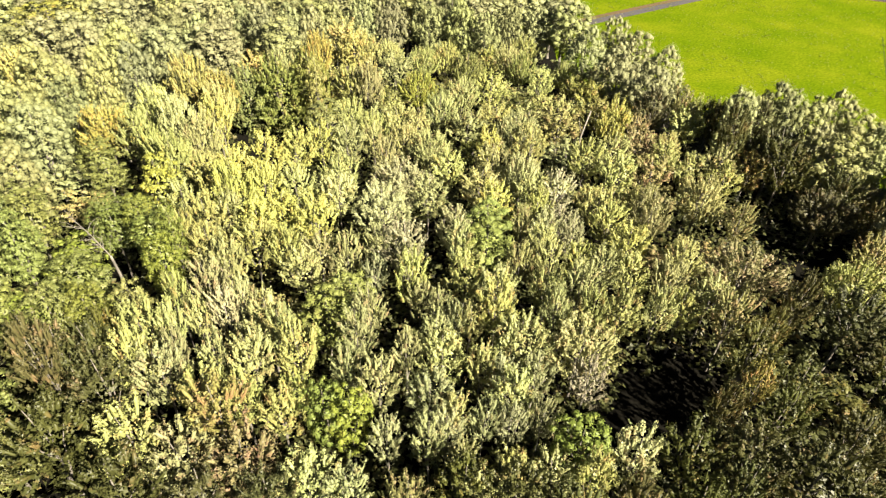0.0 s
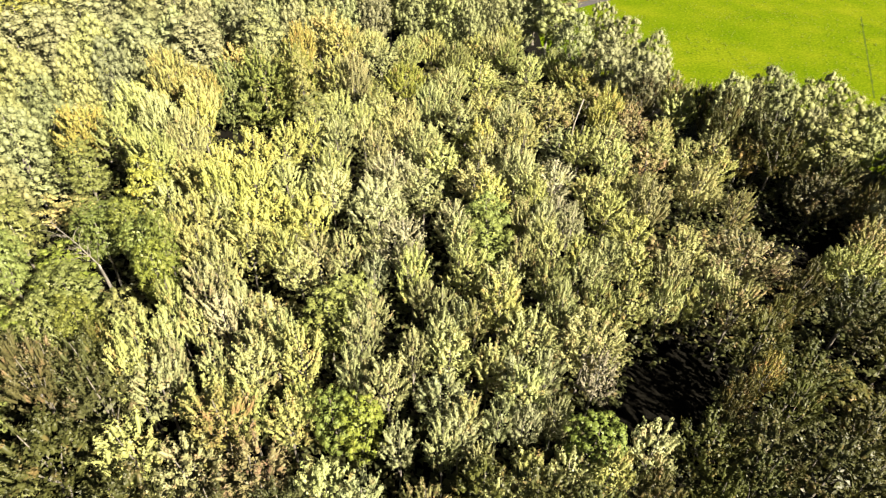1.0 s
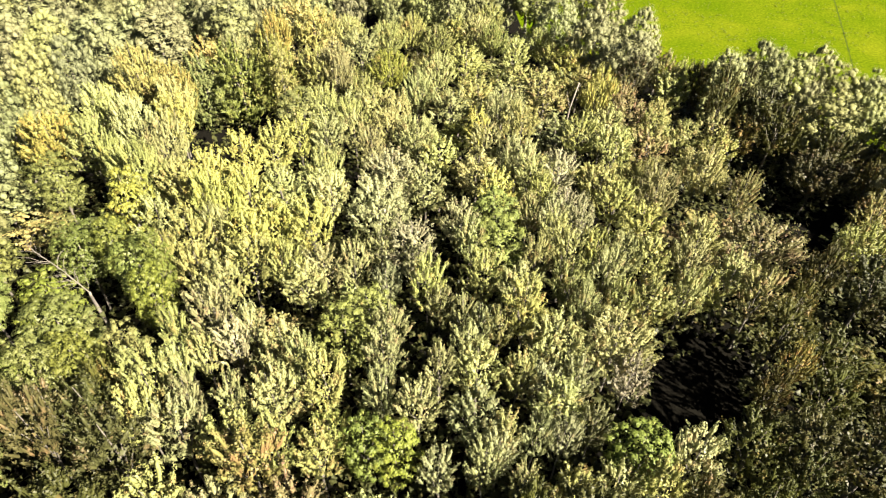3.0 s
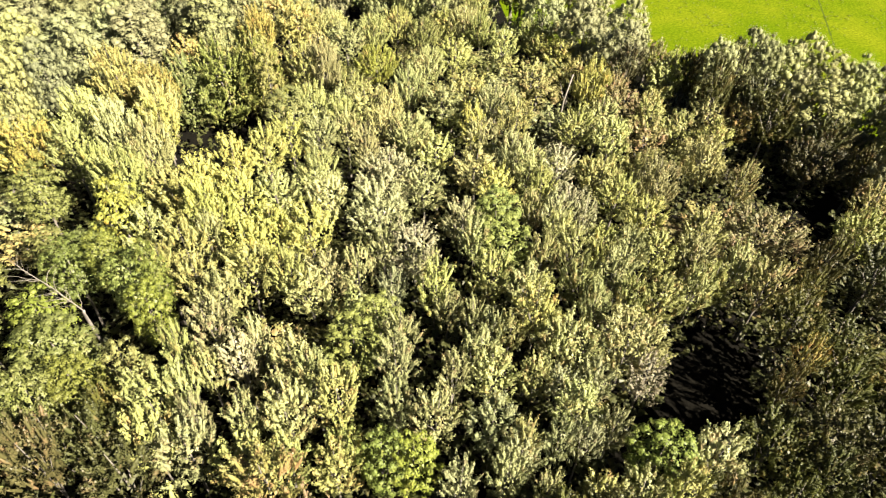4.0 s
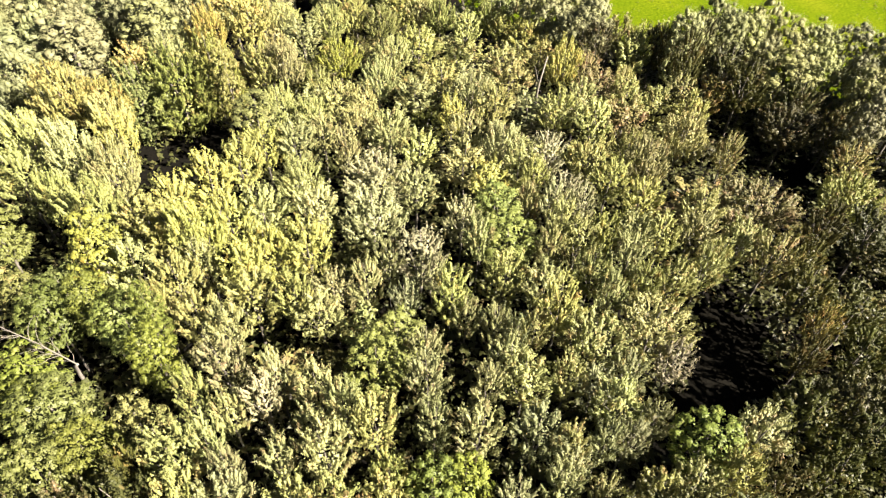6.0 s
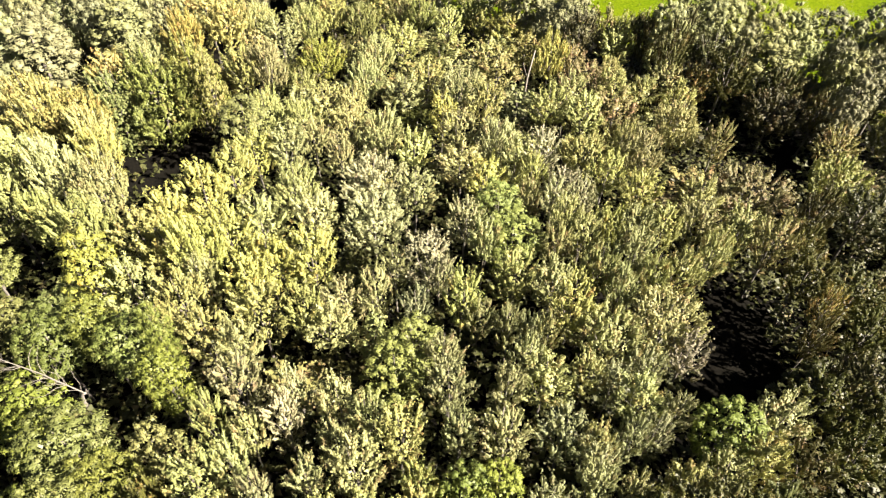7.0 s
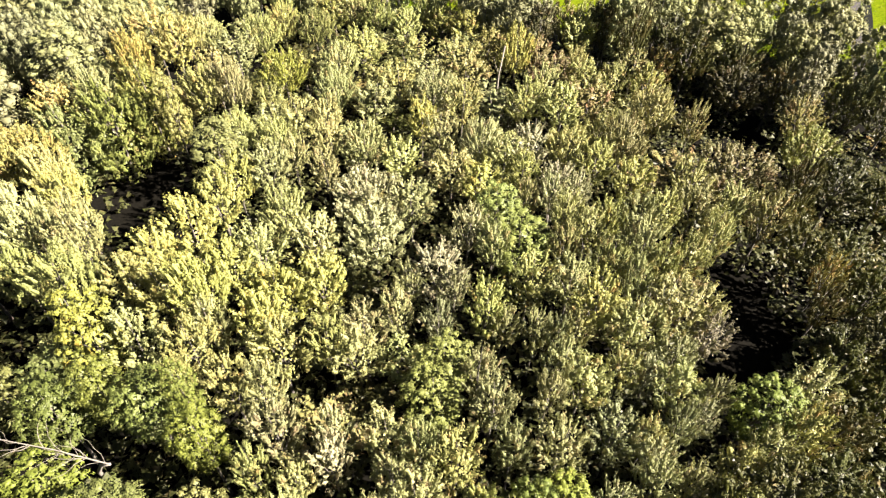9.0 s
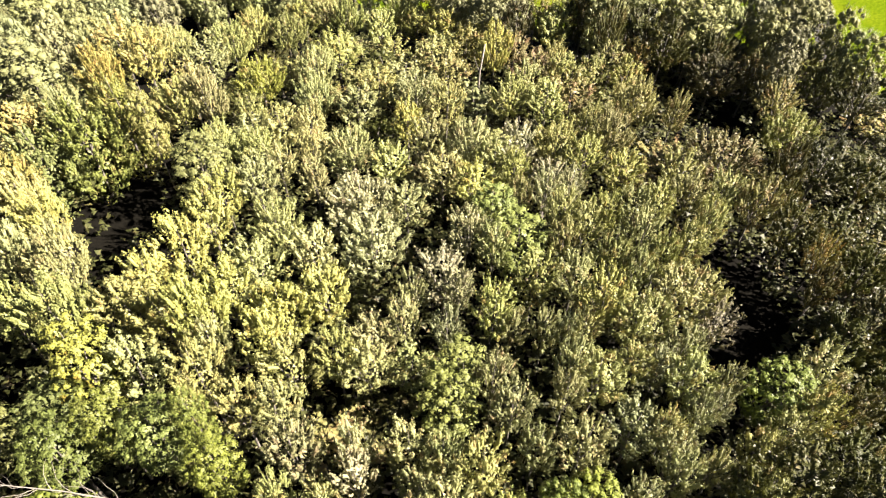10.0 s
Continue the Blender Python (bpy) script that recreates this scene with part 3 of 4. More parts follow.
# ---- tree kinds: one of each built, then copied; far stands carry fewer, larger leaves ----
KINDS = {
    "yellow": [make_tree("young_alder", 10 + i, 2.9, 13, plume(2.9, 13, 60 + 2 * i, 50, 0.17), LEAF["yellow"]) for i in range(7)],
    "dark": [make_tree("hornbeam", 30 + i, 2.9, 13, plume(2.9, 13, 60, 50, 0.17), LEAF["dark"]) for i in range(3)],
    "russet": [make_tree("russet_hornbeam", 40 + i, 2.9, 13, plume(2.9, 13, 68, 44, 0.16, fat=0.32, long=(0.32, 0.62)), LEAF["russet"]) for i in range(3)],
    "bright": [make_tree("maple", 50 + i, 3.0, 13, clump(3.0, 13, 90, 44, 0.19, clump=0.55), LEAF["bright"]) for i in range(2)],
    "silver": [make_tree("silver_poplar", 60 + i, 2.9, 13, plume(2.9, 13, 62, 48, 0.165, fat=0.36), LEAF["silver"], BARK_PALE) for i in range(3)],
    "ash": [make_tree("ash_tree", 70 + i, 3.5, 16, clump(3.5, 16, 120, 44, 0.22, clump=0.66, flat=0.42, slim=0.5, core=0.5, lift=0.7), LEAF["ash"]) for i in range(3)],
    "golden": [make_tree("golden_maple", 80 + i, 2.9, 13, clump(2.9, 13, 80, 42, 0.2, clump=0.55), LEAF["golden"]) for i in range(2)],
    "willow": [make_tree("white_willow", 90 + i, 3.0, 16, clump(3.0, 16, 92, 54, 0.20, depth=6.5, clump=0.95, flat=1.0, slim=0.5, core=0.55, lift=0.05, cleft=0.32, loose=0.24), LEAF["willow"], None, 2) for i in range(4)],
    "olive": [make_tree("hornbeam", 220 + i, 2.9, 13, plume(2.9, 13, 62, 48, 0.17, fat=0.36), LEAF["olive"]) for i in range(3)],
    "skirted": [make_tree("green_hornbeam", 240 + i, 4.6, 13, plume(4.6, 13, 180, 46, 0.22, depth=8.0, long=(0.18, 0.36)), LEAF["mid_green"]) for i in range(2)],
    "gold": [make_tree("young_alder", 260 + i, 2.9, 13, plume(2.9, 13, 60 + 2 * i, 48, 0.17), LEAF["gold_green"]) for i in range(3)],
    "big_gold": [make_tree("alder", 265 + i, 4.6, 13, plume(4.6, 13, 135, 44, 0.19, long=(0.18, 0.35)), LEAF["gold_green"]) for i in range(2)],
    "thin": [make_tree("withered_alder", 97 + i, 2.4, 12, plume(2.4, 12, 54, 34, 0.16, fat=0.28, long=(0.35, 0.7)), LEAF["thin"], BARK_PALE, 7) for i in range(2)],
    "far_yellow": [make_tree("young_alder", 110 + i, 2.9, 13, plume(2.9, 13, 54, 40, 0.20, sides=4), LEAF["gold_green"], None, 2) for i in range(5)],
    "far_dark": [make_tree("hornbeam", 120 + i, 2.9, 13, plume(2.9, 13, 54, 40, 0.20, sides=4), LEAF["dull_yellow"], None, 2) for i in range(3)],
    "far_russet": [make_tree("russet_hornbeam", 130 + i, 2.9, 13, plume(2.9, 13, 56, 38, 0.19, fat=0.35, sides=4), LEAF["russet"], None, 2) for i in range(3)],
    "low_yellow": [make_tree("young_alder", 140 + i, 2.9, 13, plume(2.9, 13, 30, 30, 0.27, fat=0.46, sides=4), LEAF["yellow"], None, 1) for i in range(4)],
    "low_dark": [make_tree("hornbeam", 150 + i, 2.9, 13, plume(2.9, 13, 30, 30, 0.27, fat=0.46, sides=4), LEAF["dark"], None, 1) for i in range(3)],
    "low_russet": [make_tree("russet_hornbeam", 160 + i, 2.9, 13, plume(2.9, 13, 30, 30, 0.26, fat=0.44, sides=4), LEAF["russet"], None, 1) for i in range(2)],
    "low_ash": [make_tree("ash_tree", 170 + i, 3.5, 16, clump(3.5, 16, 70, 24, 0.32, clump=0.8, flat=0.45, slim=0.55, core=0.5, lift=0.7), LEAF["ash"], None, 1) for i in range(2)],
    "low_willow": [make_tree("white_willow", 180 + i, 3.0, 16, clump(3.0, 16, 66, 34, 0.27, depth=6.5, clump=0.92, flat=1.0, slim=0.5, core=0.58, lift=0.05, cleft=0.34, loose=0.2), LEAF["willow"], None, 1) for i in range(3)],
    # broad old crowns with more shoots
    "big_yellow": [make_tree("alder", 190 + i, 4.6, 13, plume(4.6, 13, 140, 46, 0.19, long=(0.18, 0.35)), LEAF["yellow"]) for i in range(2)],
    "low_olive": [make_tree("hornbeam", 225 + i, 2.9, 13, plume(2.9, 13, 30, 30, 0.27, fat=0.46, sides=4), LEAF["olive"], None, 1) for i in range(2)],
    "big_olive": [make_tree("hornbeam", 230 + i, 4.6, 13, plume(4.6, 13, 140, 44, 0.19, long=(0.18, 0.35)), LEAF["olive"]) for i in range(2)],
    "amber": [make_tree("amber_hornbeam", 250 + i, 2.9, 13, plume(2.9, 13, 56, 38, 0.19, fat=0.35, sides=4), LEAF["amber"], None, 2) for i in range(2)],
    "big_amber": [make_tree("amber_hornbeam", 255 + i, 4.6, 13, plume(4.6, 13, 130, 42, 0.20, long=(0.18, 0.35)), LEAF["amber"]) for i in range(2)],
    "low_amber": [make_tree("amber_hornbeam", 258 + i, 2.9, 13, plume(2.9, 13, 30, 30, 0.27, fat=0.46, sides=4), LEAF["amber"], None, 1) for i in range(2)],
    "big_dark": [make_tree("hornbeam", 195 + i, 4.6, 13, plume(4.6, 13, 140, 44, 0.19, long=(0.18, 0.35)), LEAF["mid_green"]) for i in range(2)],
    "big_russet": [make_tree("russet_hornbeam", 200 + i, 4.6, 13, plume(4.6, 13, 150, 42, 0.18, fat=0.34, long=(0.20, 0.42)), LEAF["russet"]) for i in range(2)],
    "big_silver": [make_tree("silver_poplar", 205 + i, 4.6, 13, plume(4.6, 13, 140, 46, 0.18, long=(0.18, 0.35)), LEAF["silver"], BARK_PALE) for i in range(2)],
    "big_willow": [make_tree("white_willow", 210 + i, 4.6, 16, clump(4.6, 16, 170, 42, 0.22, depth=7.0, clump=1.0, flat=1.0, slim=0.5, core=0.55, lift=0.05, cleft=0.34, loose=0.24), LEAF["willow"], None, 3) for i in range(2)],
}
SIZE = {"yellow": (2.9, 13), "dark": (2.9, 13), "russet": (2.9, 13), "bright": (3.0, 13), "silver": (2.9, 13), "ash": (3.5, 16),
        "golden": (2.9, 13), "olive": (2.9, 13), "amber": (2.9, 13), "gold": (2.9, 13), "skirted": (4.6, 13), "willow": (3.0, 16), "thin": (2.4, 12)}
LABEL = {
    "yellow": ("young alder with upright yellow-green leafy shoots", "tree", "alders in the plantation"),
    "dark": ("dense dark green hornbeam in the plantation", "tree", "hornbeams in the plantation"),
    "olive": ("olive-green hornbeam with some browning leaves, darkened for shade", "tree", "hornbeams in the plantation"),
    "skirted": ("broad mid-green hornbeam leafy down to the glade floor", "tree", "hornbeams in the plantation"),
    "gold": ("young alder with upright golden-green leafy shoots", "tree", "alders in the plantation"),
    "amber": ("hornbeam with leaves turning amber and yellow", "tree", "russet trees in the plantation"),
    "russet": ("hornbeam with leaves turning russet brown", "tree", "russet trees in the plantation"),
    "bright": ("broad maple with bright fresh green leaves", "tree", "maples in the plantation"),
    "silver": ("pale silvery-leaved poplar among greener trees", "tree", "silvery trees in the plantation"),
    "ash": ("broad green ash tree with layered leafy sprays", "tree", "ash trees at the plantation edge"),
    "golden": ("maple with leaves turning golden yellow and orange", "tree", "golden trees"),
    "willow": ("tall grey-green white willow at the meadow edge", "tree", "willow belt"),
    "thin": ("half-bare withered alder with pale twigs", "tree", "withered trees"),
}


def stand_height(x):
    """Height of the canopy: the older stand on the western side is taller."""
    k = min(1.0, max(0.0, (-8 - x) / 22))
    return 13.0 + 2.6 * k * k * (3 - 2 * k)


USED = set()
planted = []


def plant(kind, x, y, R, rng, height=1.0, low=False):
    if kind == "silver" and x < -14:
        kind = "yellow"
    # eastern side and near western corner get olive hornbeams, darkened in place of shade
    if kind in ("yellow", "silver") and (22 + 0.7 * (y - 36) < x < 66 and y < 84 or x > 44 and 84 < y < 101 or x < -34 and y < 44):
        kind = "olive"
    elif kind == "yellow" and not low and (x < -14 or 12 < x < 40) and y > 54:
        kind = "gold"
    elif kind == "russet" and x < -15 and y > 60:
        kind = "amber"
    R0, top = SIZE[kind]
    label, category, group = LABEL[kind]
    tall = {"willow": 17.2 if x > 44 else 17.4 if x > 20 else 16.8, "ash": 16.3}.get(kind, 15.8 if x > 38 and y > 88 else stand_height(x))
    if low:
        kind = "low_" + kind
    elif R > 3.75 and "big_" + kind in KINDS:
        kind, R0 = "big_" + kind, 4.6
    # eastern dark hornbeams keep the darker leaves, as if shaded
    elif y > 72 and not (kind == "dark" and x > 46) and "far_" + kind in KINDS:
        kind = "far_" + kind
    i = int(rng.integers(len(KINDS[kind])))
    s = R / R0
    up = height * tall / top * rng.uniform(0.93, 1.06)
    m = Matrix.Translation((x, y, 0)) @ Matrix.Rotation(rng.uniform(0, 6.28), 4, "Z") @ Matrix.Diagonal((s, s, up, 1))
    src = KINDS[kind][i]
    if (kind, i) in USED:
        ob = copy_thing(src, m)
    else:
        USED.add((kind, i))
        src.matrix_basis = m
        ob = src
    tagged(ob, label, category, group)
    planted.append((x, y, R))
    return ob


rng = np.random.default_rng(7)
for kind, rows in (("yellow", YELLOW_GREEN), ("dark", DARK_GREEN), ("russet", RUSSET), ("bright", BRIGHT_GREEN), ("silver", SILVERY),
                   ("ash", ASH), ("golden", GOLDEN), ("willow", WILLOW), ("thin", THIN)):
    for x, y, R in rows:
        plant(kind, x, y, R * (1.2 if kind == "willow" and x > 44 else 1.30 if y > 84 else 1.24), rng)
for kind, x, y, R in (("willow", 80.5, 77.0, 3.2), ("yellow", 42.0, 99.0, 3.0), ("yellow", 47.0, 97.0, 3.0), ("yellow", 52.5, 95.0, 3.0), ("dark", 57.0, 99.0, 3.0),
                      ("yellow", -36.5, 65.0, 3.3), ("silver", -31.8, 61.5, 3.0), ("yellow", -33.0, 69.5, 3.2), ("ash", -50.5, 52.0, 4.0),
                      ("dark", 6.6, 25.5, 2.9), ("dark", 11.7, 24.3, 2.9), ("dark", 2.6, 26.5, 2.7), ("dark", 9.0, 20.5, 2.9),
                      ("dark", 47.5, 50.0, 3.0), ("dark", 51.0, 45.5, 3.0),
                      ("yellow", 12.8, 71.9, 2.5), ("silver", 13.2, 65.8, 2.5), ("yellow", 2.2, 54.5, 2.5), ("yellow", -3.0, 51.5, 2.5),
                      ("yellow", 3.0, 47.5, 2.5), ("thin", -6.0, 60.3, 2.9), ("silver", -0.9, 44.4, 2.5), ("yellow", 4.2, 41.3, 2.5),
                      ("yellow", -8.6, 47.2, 2.6), ("silver", -9.5, 60.8, 2.4), ("yellow", -17.2, 42.6, 2.2), ("russet", -20.3, 32.0, 2.8), ("silver", 0.8, 33.0, 2.4),
                      ("yellow", 22.8, 69.0, 3.1), ("yellow", 13.0, 49.8, 2.0), ("yellow", 10.3, 67.5, 2.2), ("silver", -33.4, 57.6, 2.0), ("yellow", -29.8, 63.9, 2.3),
                      ("yellow", 9.2, 57.9, 2.2), ("yellow", 6.5, 83.5, 2.4), ("yellow", -13.5, 88.5, 2.5), ("russet", -22.0, 122.5, 3.0), ("willow", -49.6, 124.0, 3.3),
                      ("willow", 73.5, 71.0, 3.0), ("willow", 77.0, 82.5, 3.0), ("willow", 71.5, 90.5, 3.0), ("willow", 57.5, 99.5, 3.2), ("willow", 51.5, 98.5, 3.0),
                      ("olive", 56.0, 74.5, 5.0), ("russet", 32.7, 98.0, 2.8), ("olive", 36.4, 102.5, 2.9), ("dark", 60.0, 78.8, 2.6), ("dark", 24.5, 117.5, 3.2), ("dark", 30.5, 121.5, 3.2), ("dark", 34.0, 106.5, 3.2), ("dark", 27.0, 112.0, 3.0), ("skirted", -40.0, 105.5, 5.0), ("skirted", -34.0, 106.0, 5.0), ("skirted", -28.5, 108.5, 4.4), ("yellow", 1.6, 61.2, 2.5), ("yellow", 5.7, 48.1, 2.5)):
    plant(kind, x, y, R, rng)


def inside(x, y, poly):
    hit = False
    for (x0, y0), (x1, y1) in zip(poly, poly[1:] + poly[:1]):
        if (y0 > y) != (y1 > y) and x < (x1 - x0) * (y - y0) / (y1 - y0) + x0:
            hit = not hit
    return hit


# smaller trees that close the stand between the larger ones; gaps and glades stay open: x, y, radius
GLADES_A = [
    (25.8, 41.9, 3.2), (22.1, 39.3, 3.2), (19.1, 37.2, 2.7), (29.2, 45.9, 3.0), (25.1, 43.0, 3.0), (21.9, 40.6, 2.5), (15.8, 34.8, 2.2),
    (28.3, 48.8, 2.4), (23.4, 44.8, 2.4), (58.4, 69.5, 2.6), (51.7, 64.4, 2.6), (46.3, 60.3, 2.2), (60.6, 75.1, 2.6), (53.7, 69.5, 2.6),
    (48.2, 65.0, 2.2), (56.6, 77.6, 1.5), (48.6, 70.5, 1.5), (42.3, 74.3, 1.5), (35.9, 67.6, 1.5), (34.8, 71.1, 1.2), (52.7, 81.4, 1.3),
    (-0.8, 64.6, 1.0), (3.6, 72.8, 0.9), (-21.7, 53.0, 1.1), (-17.7, 53.3, 1.1), (-9.6, 48.2, 1.0), (-11.7, 41.2, 1.0), (-48.6, 64.2, 1.4),
    (-44.9, 58.6, 1.8), (-48.6, 60.6, 1.8), (-43.0, 57.5, 1.1),
]
GLADES_B = [
    (-32.0, 50.4, 1.0), (-38.1, 54.9, 1.0), (-35.9, 100.7, 2.6), (-35.3, 93.9, 2.6), (-34.7, 87.0, 2.2), (-34.3, 82.9, 1.0), (-30.4, 101.8, 2.9),
    (-30.3, 94.9, 2.9), (-30.2, 87.9, 2.4), (-30.1, 83.8, 1.1), (-29.7, 108.3, 2.6), (-29.7, 100.7, 2.6), (-29.6, 93.2, 2.2), (-29.6, 88.7, 1.0),
    (-40.2, 100.7, 2.4), (-39.2, 93.9, 2.4), (-38.2, 87.0, 1.4), (-37.6, 82.9, 0.9), (-24.3, 107.0, 2.4), (-24.7, 99.6, 2.4), (-25.1, 92.2, 1.4),
    (-25.4, 87.7, 0.9), (-21.0, 103.7, 1.4), (-21.7, 96.6, 1.4), (-22.4, 89.5, 1.1), (-22.9, 85.2, 0.7), (-25.6, 101.9, 1.5), (-26.0, 94.9, 1.5),
    (-26.3, 88.0, 1.2), (-26.5, 83.8, 0.8),
]
GLADES_C = [
    (-32.8, 103.3, 2.4), (-32.4, 96.2, 2.4), (-32.1, 89.1, 1.4), (-31.9, 84.9, 0.9), (-23.2, 57.9, 1.0), (-16.0, 52.9, 1.0), (-4.9, 53.1, 0.9),
    (-11.3, 42.8, 1.0), (26.5, 40.3, 2.8), (17.5, 37.8, 2.4), (41.7, 75.7, 1.4), (33.9, 70.1, 1.4), (54.2, 72.4, 1.4), (44.9, 67.1, 1.4),
    (-11.6, 32.1, 1.0), (-5.6, 31.9, 1.0), (39.5, 78.5, 1.5), (35.1, 69.8, 1.5), (55.9, 79.7, 2.6), (50.8, 72.5, 2.6), (46.8, 66.7, 2.2),
    (-43.5, 57.2, 1.5), (-41.3, 55.0, 1.5), (-39.0, 52.3, 1.3),
]
GLADES = GLADES_A + GLADES_B + GLADES_C


def open_ground(x, y):
    return any(math.hypot(x - gx, y - gy) < r + (2.0 if r > 1.7 else 0.2) for gx, gy, r in GLADES)


def fill(step, x0, x1, y0, y1, accept, height):
    for iy in range(int((y1 - y0) / step)):
        for ix in range(int((x1 - x0) / step)):
            x = x0 + ix * step + rng.uniform(-1.4, 1.4)
            y = y0 + iy * step + rng.uniform(-1.4, 1.4)
            if not inside(x, y, WOOD) or not accept(x, y) or open_ground(x, y):
                continue
            if any(math.hypot(x - px, y - py) < 0.70 * pr + 1.25 for px, py, pr in planted):
                continue
            if y > 138 + 0.4 * min(x, 0):
                kind, high = "willow", 1.0
            elif x < -36 and y < 70:
                kind, high = "ash", rng.uniform(*height) + 0.15
            else:
                # mostly dark kinds to the east and south, standing in for shade
                mix = ("dark", "dark", "russet", "dark", "yellow", "dark") if x > 50 or y < 34 else ("yellow", "yellow", "dark", "russet", "yellow", "dark")
                kind, high = mix[int(rng.integers(6))], rng.uniform(*height) + (0.20 if y > 84 else 0.0)
            if kind == "willow":
                if any(math.hypot(x - px, y - py) < 0.75 * pr + 2.6 for px, py, pr in planted):
                    continue
                plant(kind, x, y, rng.uniform(3.3, 4.2), rng, high, True)
            else:
                plant(kind, x, y, rng.uniform(2.9, 3.7), rng, high, True)


fill(5.3, -145, 92, 18, 178, lambda x, y: x > -58 - 0.62 * (y - 27), (0.60, 0.82))
# mostly unseen trees past the near edge, added to shade the floor
fill(7.5, -60, 14, 4, 32, lambda x, y: True, (0.85, 1.0))
fill(5.0, 14, 62, 4, 34, lambda x, y: True, (0.85, 1.0))


# ---- undergrowth: added shrubs, bramble and saplings on the floor of the wood, dark-leaved for shade ----
def undergrowth():
    g = np.random.default_rng(21)
    at, out = [], []
    for gx, gy, r in GLADES:
        if r > 1.7 or gx < -20 and gy > 80:
            continue
        n = int(3 * (r + 1.5) ** 2)
        a, d = g.uniform(0, 6.28, n), (r + 1.8) * np.sqrt(g.uniform(0, 1, n))
        at.append(np.stack([gx + np.cos(a) * d, gy + np.sin(a) * d, g.uniform(0.1, 1.0, n) ** 2 * 0.9 + 0.1], axis=1))
    at = np.concatenate(at)
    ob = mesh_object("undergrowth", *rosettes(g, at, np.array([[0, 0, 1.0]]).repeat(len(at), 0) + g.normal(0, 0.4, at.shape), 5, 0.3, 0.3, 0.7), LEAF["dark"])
    return tagged(ob, "added low bramble and shrubs on the floor, dark-leaved for shade", "undergrowth", "", "stuff")


undergrowth()


def understorey():
    """Added hazel and bramble filler under the trees, up to a few metres high."""
    g = np.random.default_rng(22)
    n = 44000
    y = g.uniform(20, 125, n)
    x = g.uniform(-1, 1, n) * (52 + 0.35 * y)
    z = g.uniform(0.3, 4.5, n)
    keep = np.array([inside(px, py, WOOD) and not any(math.hypot(px - gx, py - gy) < r + 0.3 for gx, gy, r in GLADES if r > 1.7) for px, py in zip(x, y)])
    at = np.stack([x, y, z], axis=1)[keep]
    # dark leaf colour stands in for shade below the canopy
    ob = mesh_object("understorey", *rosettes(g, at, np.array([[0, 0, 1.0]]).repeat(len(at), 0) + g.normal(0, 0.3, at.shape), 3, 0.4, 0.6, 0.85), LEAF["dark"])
    return tagged(ob, "added hazel and bramble filler below the canopy, dark-leaved for shade", "understorey", "", "stuff")


understorey()


# ---- meadow: tussocks, old fence lines ----
def tussocks():
    g = np.random.default_rng(5)
    n = 4600
    x = g.uniform(25, 175, n)
    y = g.uniform(85, 240, n)
    keep = np.array([not inside(px, py, WOOD) for px, py in zip(x, y)])
    # denser patches
    keep &= np.array([noise.noise(Vector((px * 0.05, py * 0.05, 3.0))) + g.uniform(-0.25, 0.45) > 0 for px, py in zip(x, y)])
    x, y = x[keep], y[keep]
    at = np.stack([x, y, np.full(len(x), 0.06)], axis=1)
    v, f = rosettes(g, at, np.array([[0, 0, 1.0]]).repeat(len(at), 0), 7, 0.30, 0.34, 0.5)
    v[:, 2] = np.maximum(v[:, 2], 0.005)
    ob = mesh_object("grass_tussocks", v, f, TUSSOCK)
    return tagged(ob, "darker green rough grass tussocks in the meadow", "grass", "", "stuff")


tussocks()


def post_mesh():
    bm = bmesh.new()
    bmesh.ops.create_cone(bm, cap_ends=True, segments=7, radius1=0.07, radius2=0.06, depth=1.3, matrix=Matrix.Translation((0, 0, 0.6)))
    me = bpy.data.meshes.new("post")
    bm.to_mesh(me)
    bm.free()
    me.materials.append(BARK)
    return me


POST = post_mesh()


def fence(a, b, step):
    """A line of weathered posts with two wires."""
    a, b = Vector(a), Vector(b)
    base = new("fence")
    base.location = (a.x, a.y, 0)
    run = b - a
    n = int(run.length / step)
    for i in range(n + 1):
        p = new("post", POST)
        p.parent = base
        p.location = (run.x * i / n, run.y * i / n, 0)
    for z in (0.65, 1.1):
        mesh_object("wire", *tube([(0, 0, z), (run.x, run.y, z)], [0.005, 0.005], 4), BARK, base)
    return tagged(base, "weathered wooden post and wire fence in the meadow", "fence", "meadow fences")


fence((148.0, 104.7), (106.0, 76.8), 3.2)


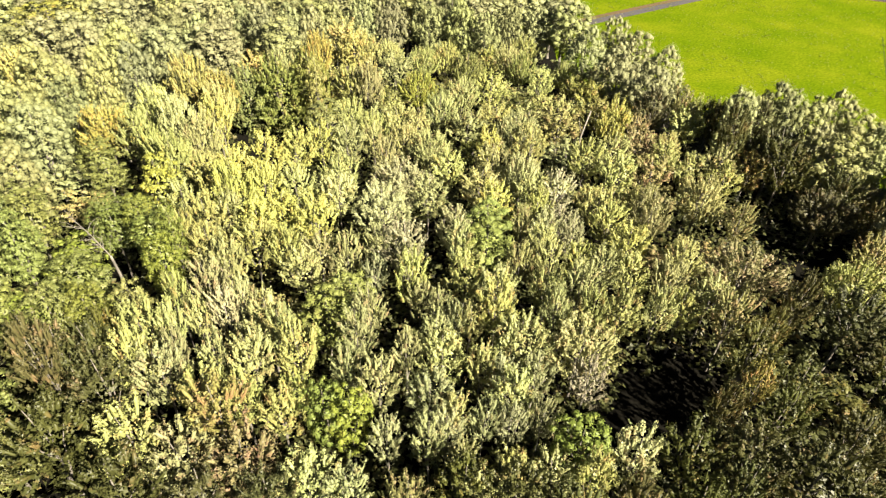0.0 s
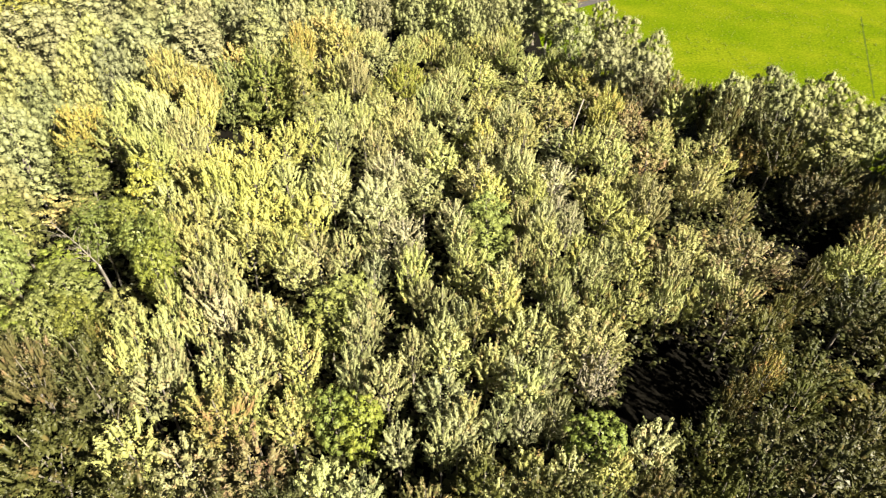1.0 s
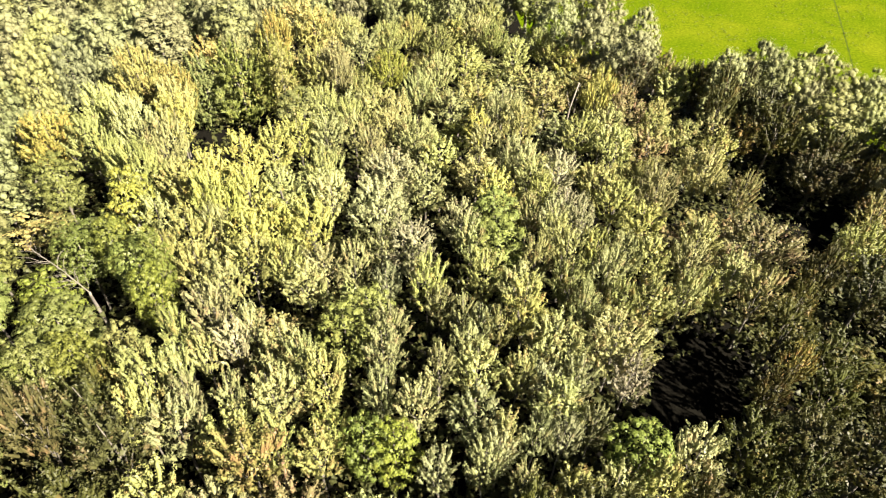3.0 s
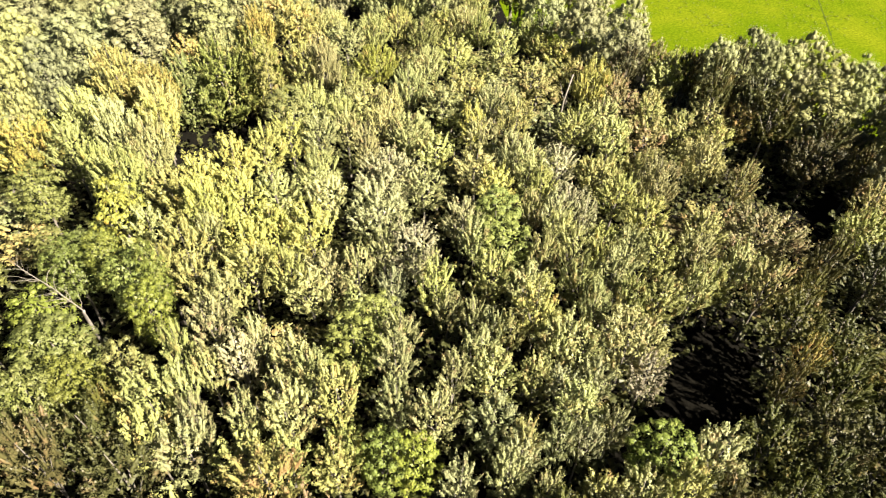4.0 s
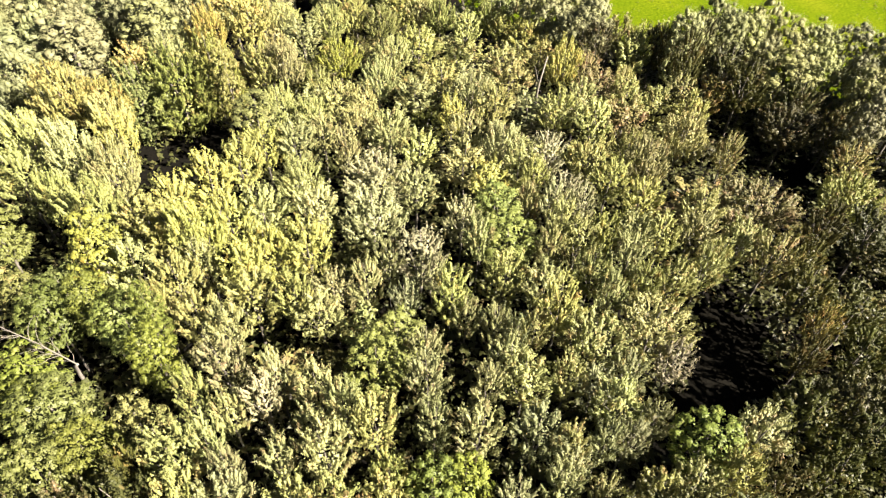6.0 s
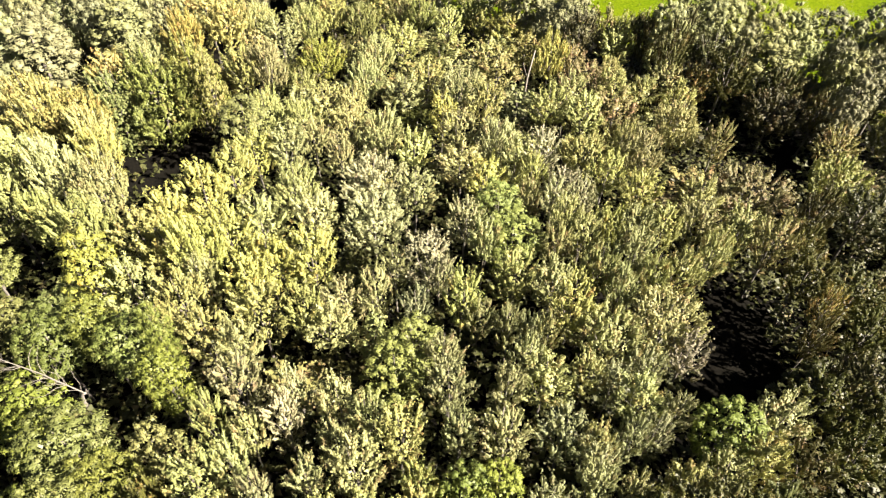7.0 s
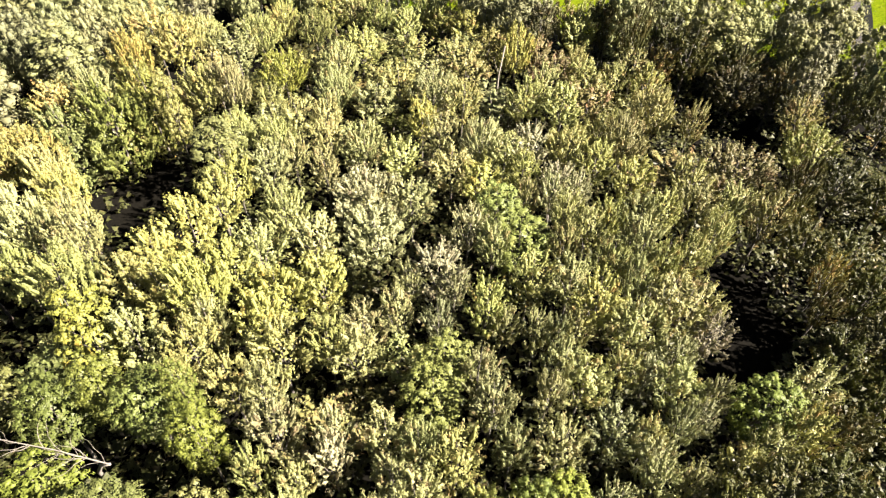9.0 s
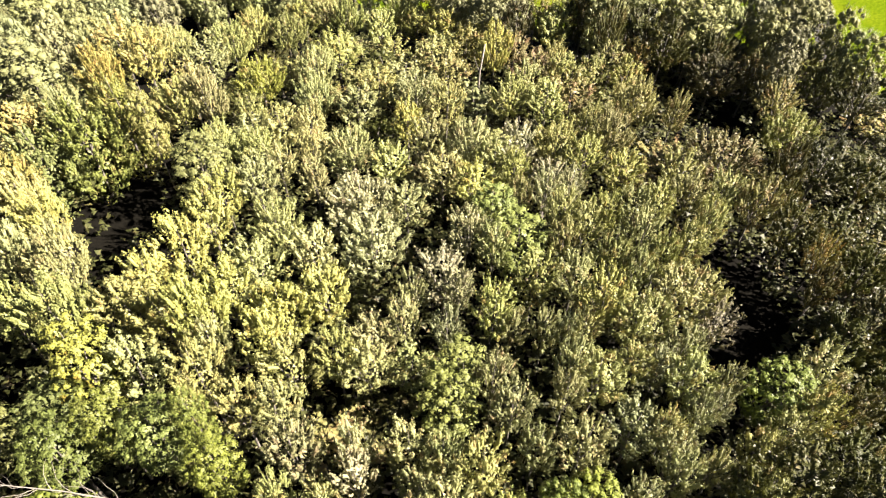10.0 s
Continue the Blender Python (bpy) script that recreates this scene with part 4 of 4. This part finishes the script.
# ---- dead wood ----
def dead_tree(name, place, paths, label):
    base = new(name)
    base.location = place
    mesh_object("trunk", *tube(paths[0][0], paths[0][1], 8), BARK_PALE, base, True)
    for p, r in paths[1:]:
        mesh_object("branch", *tube(p, r, 5), BARK_PALE, base, True)
    return tagged(base, label, "dead tree", "dead trees")


dead_tree("snag", (21.9, 93.3, 0), [([(0, 0, -0.1), (0.1, 0.1, 4.5), (0.3, 0.2, 9.5), (1.2, 0.5, 13.9)], [0.18, 0.16, 0.14, 0.10]),
          ([(0.3, 0.2, 9.5), (-0.2, 0.6, 11.0), (-0.5, 0.8, 12.2)], [0.05, 0.04, 0.02])], "pale bare trunk of a dead birch standing among alders")
g = np.random.default_rng(33)
low_end, high_end = Vector((3.4, -5.2, 11.6)), Vector((-6.5, 2.4, 13.4))
way = (high_end - low_end).normalized()
mid = [low_end.lerp(high_end, k) + Vector((g.uniform(-0.4, 0.4), g.uniform(-0.4, 0.4), g.uniform(-0.3, 0.3))) for k in (0.35, 0.7)]
limbs = [([(0, 0, -0.1), (0.6, -1.2, 5.0), (2.2, -3.6, 9.5), low_end], [0.24, 0.20, 0.16, 0.12]), ([low_end, *mid, high_end], [0.07, 0.055, 0.04, 0.015])]
for i in range(24):
    start = low_end.lerp(high_end, g.uniform(0.0, 0.8))
    turn = math.atan2(way.y, way.x) + g.uniform(-0.8, 0.8)
    reach = g.uniform(1.8, 4.4)
    pts = [start]
    for k in range(1, 5):
        turn += g.uniform(-0.6, 0.6)
        pts.append(pts[-1] + Vector((math.cos(turn), math.sin(turn), g.uniform(-0.15, 0.35))) * reach / 4)
    thin = g.uniform(0.5, 1.0)
    limbs.append((pts, [0.034 * thin, 0.030 * thin, 0.024 * thin, 0.016 * thin, 0.006]))
dead_tree("fallen_ash", (-43.2, 57.4, 0), limbs, "broken dead ash with bare pale branches over a dark gap")

# kinds that found no place are taken out again
for kind, sources in KINDS.items():
    for i, src in enumerate(sources):
        if (kind, i) not in USED:
            for o in [*src.children_recursive, src]:
                bpy.data.objects.remove(o)
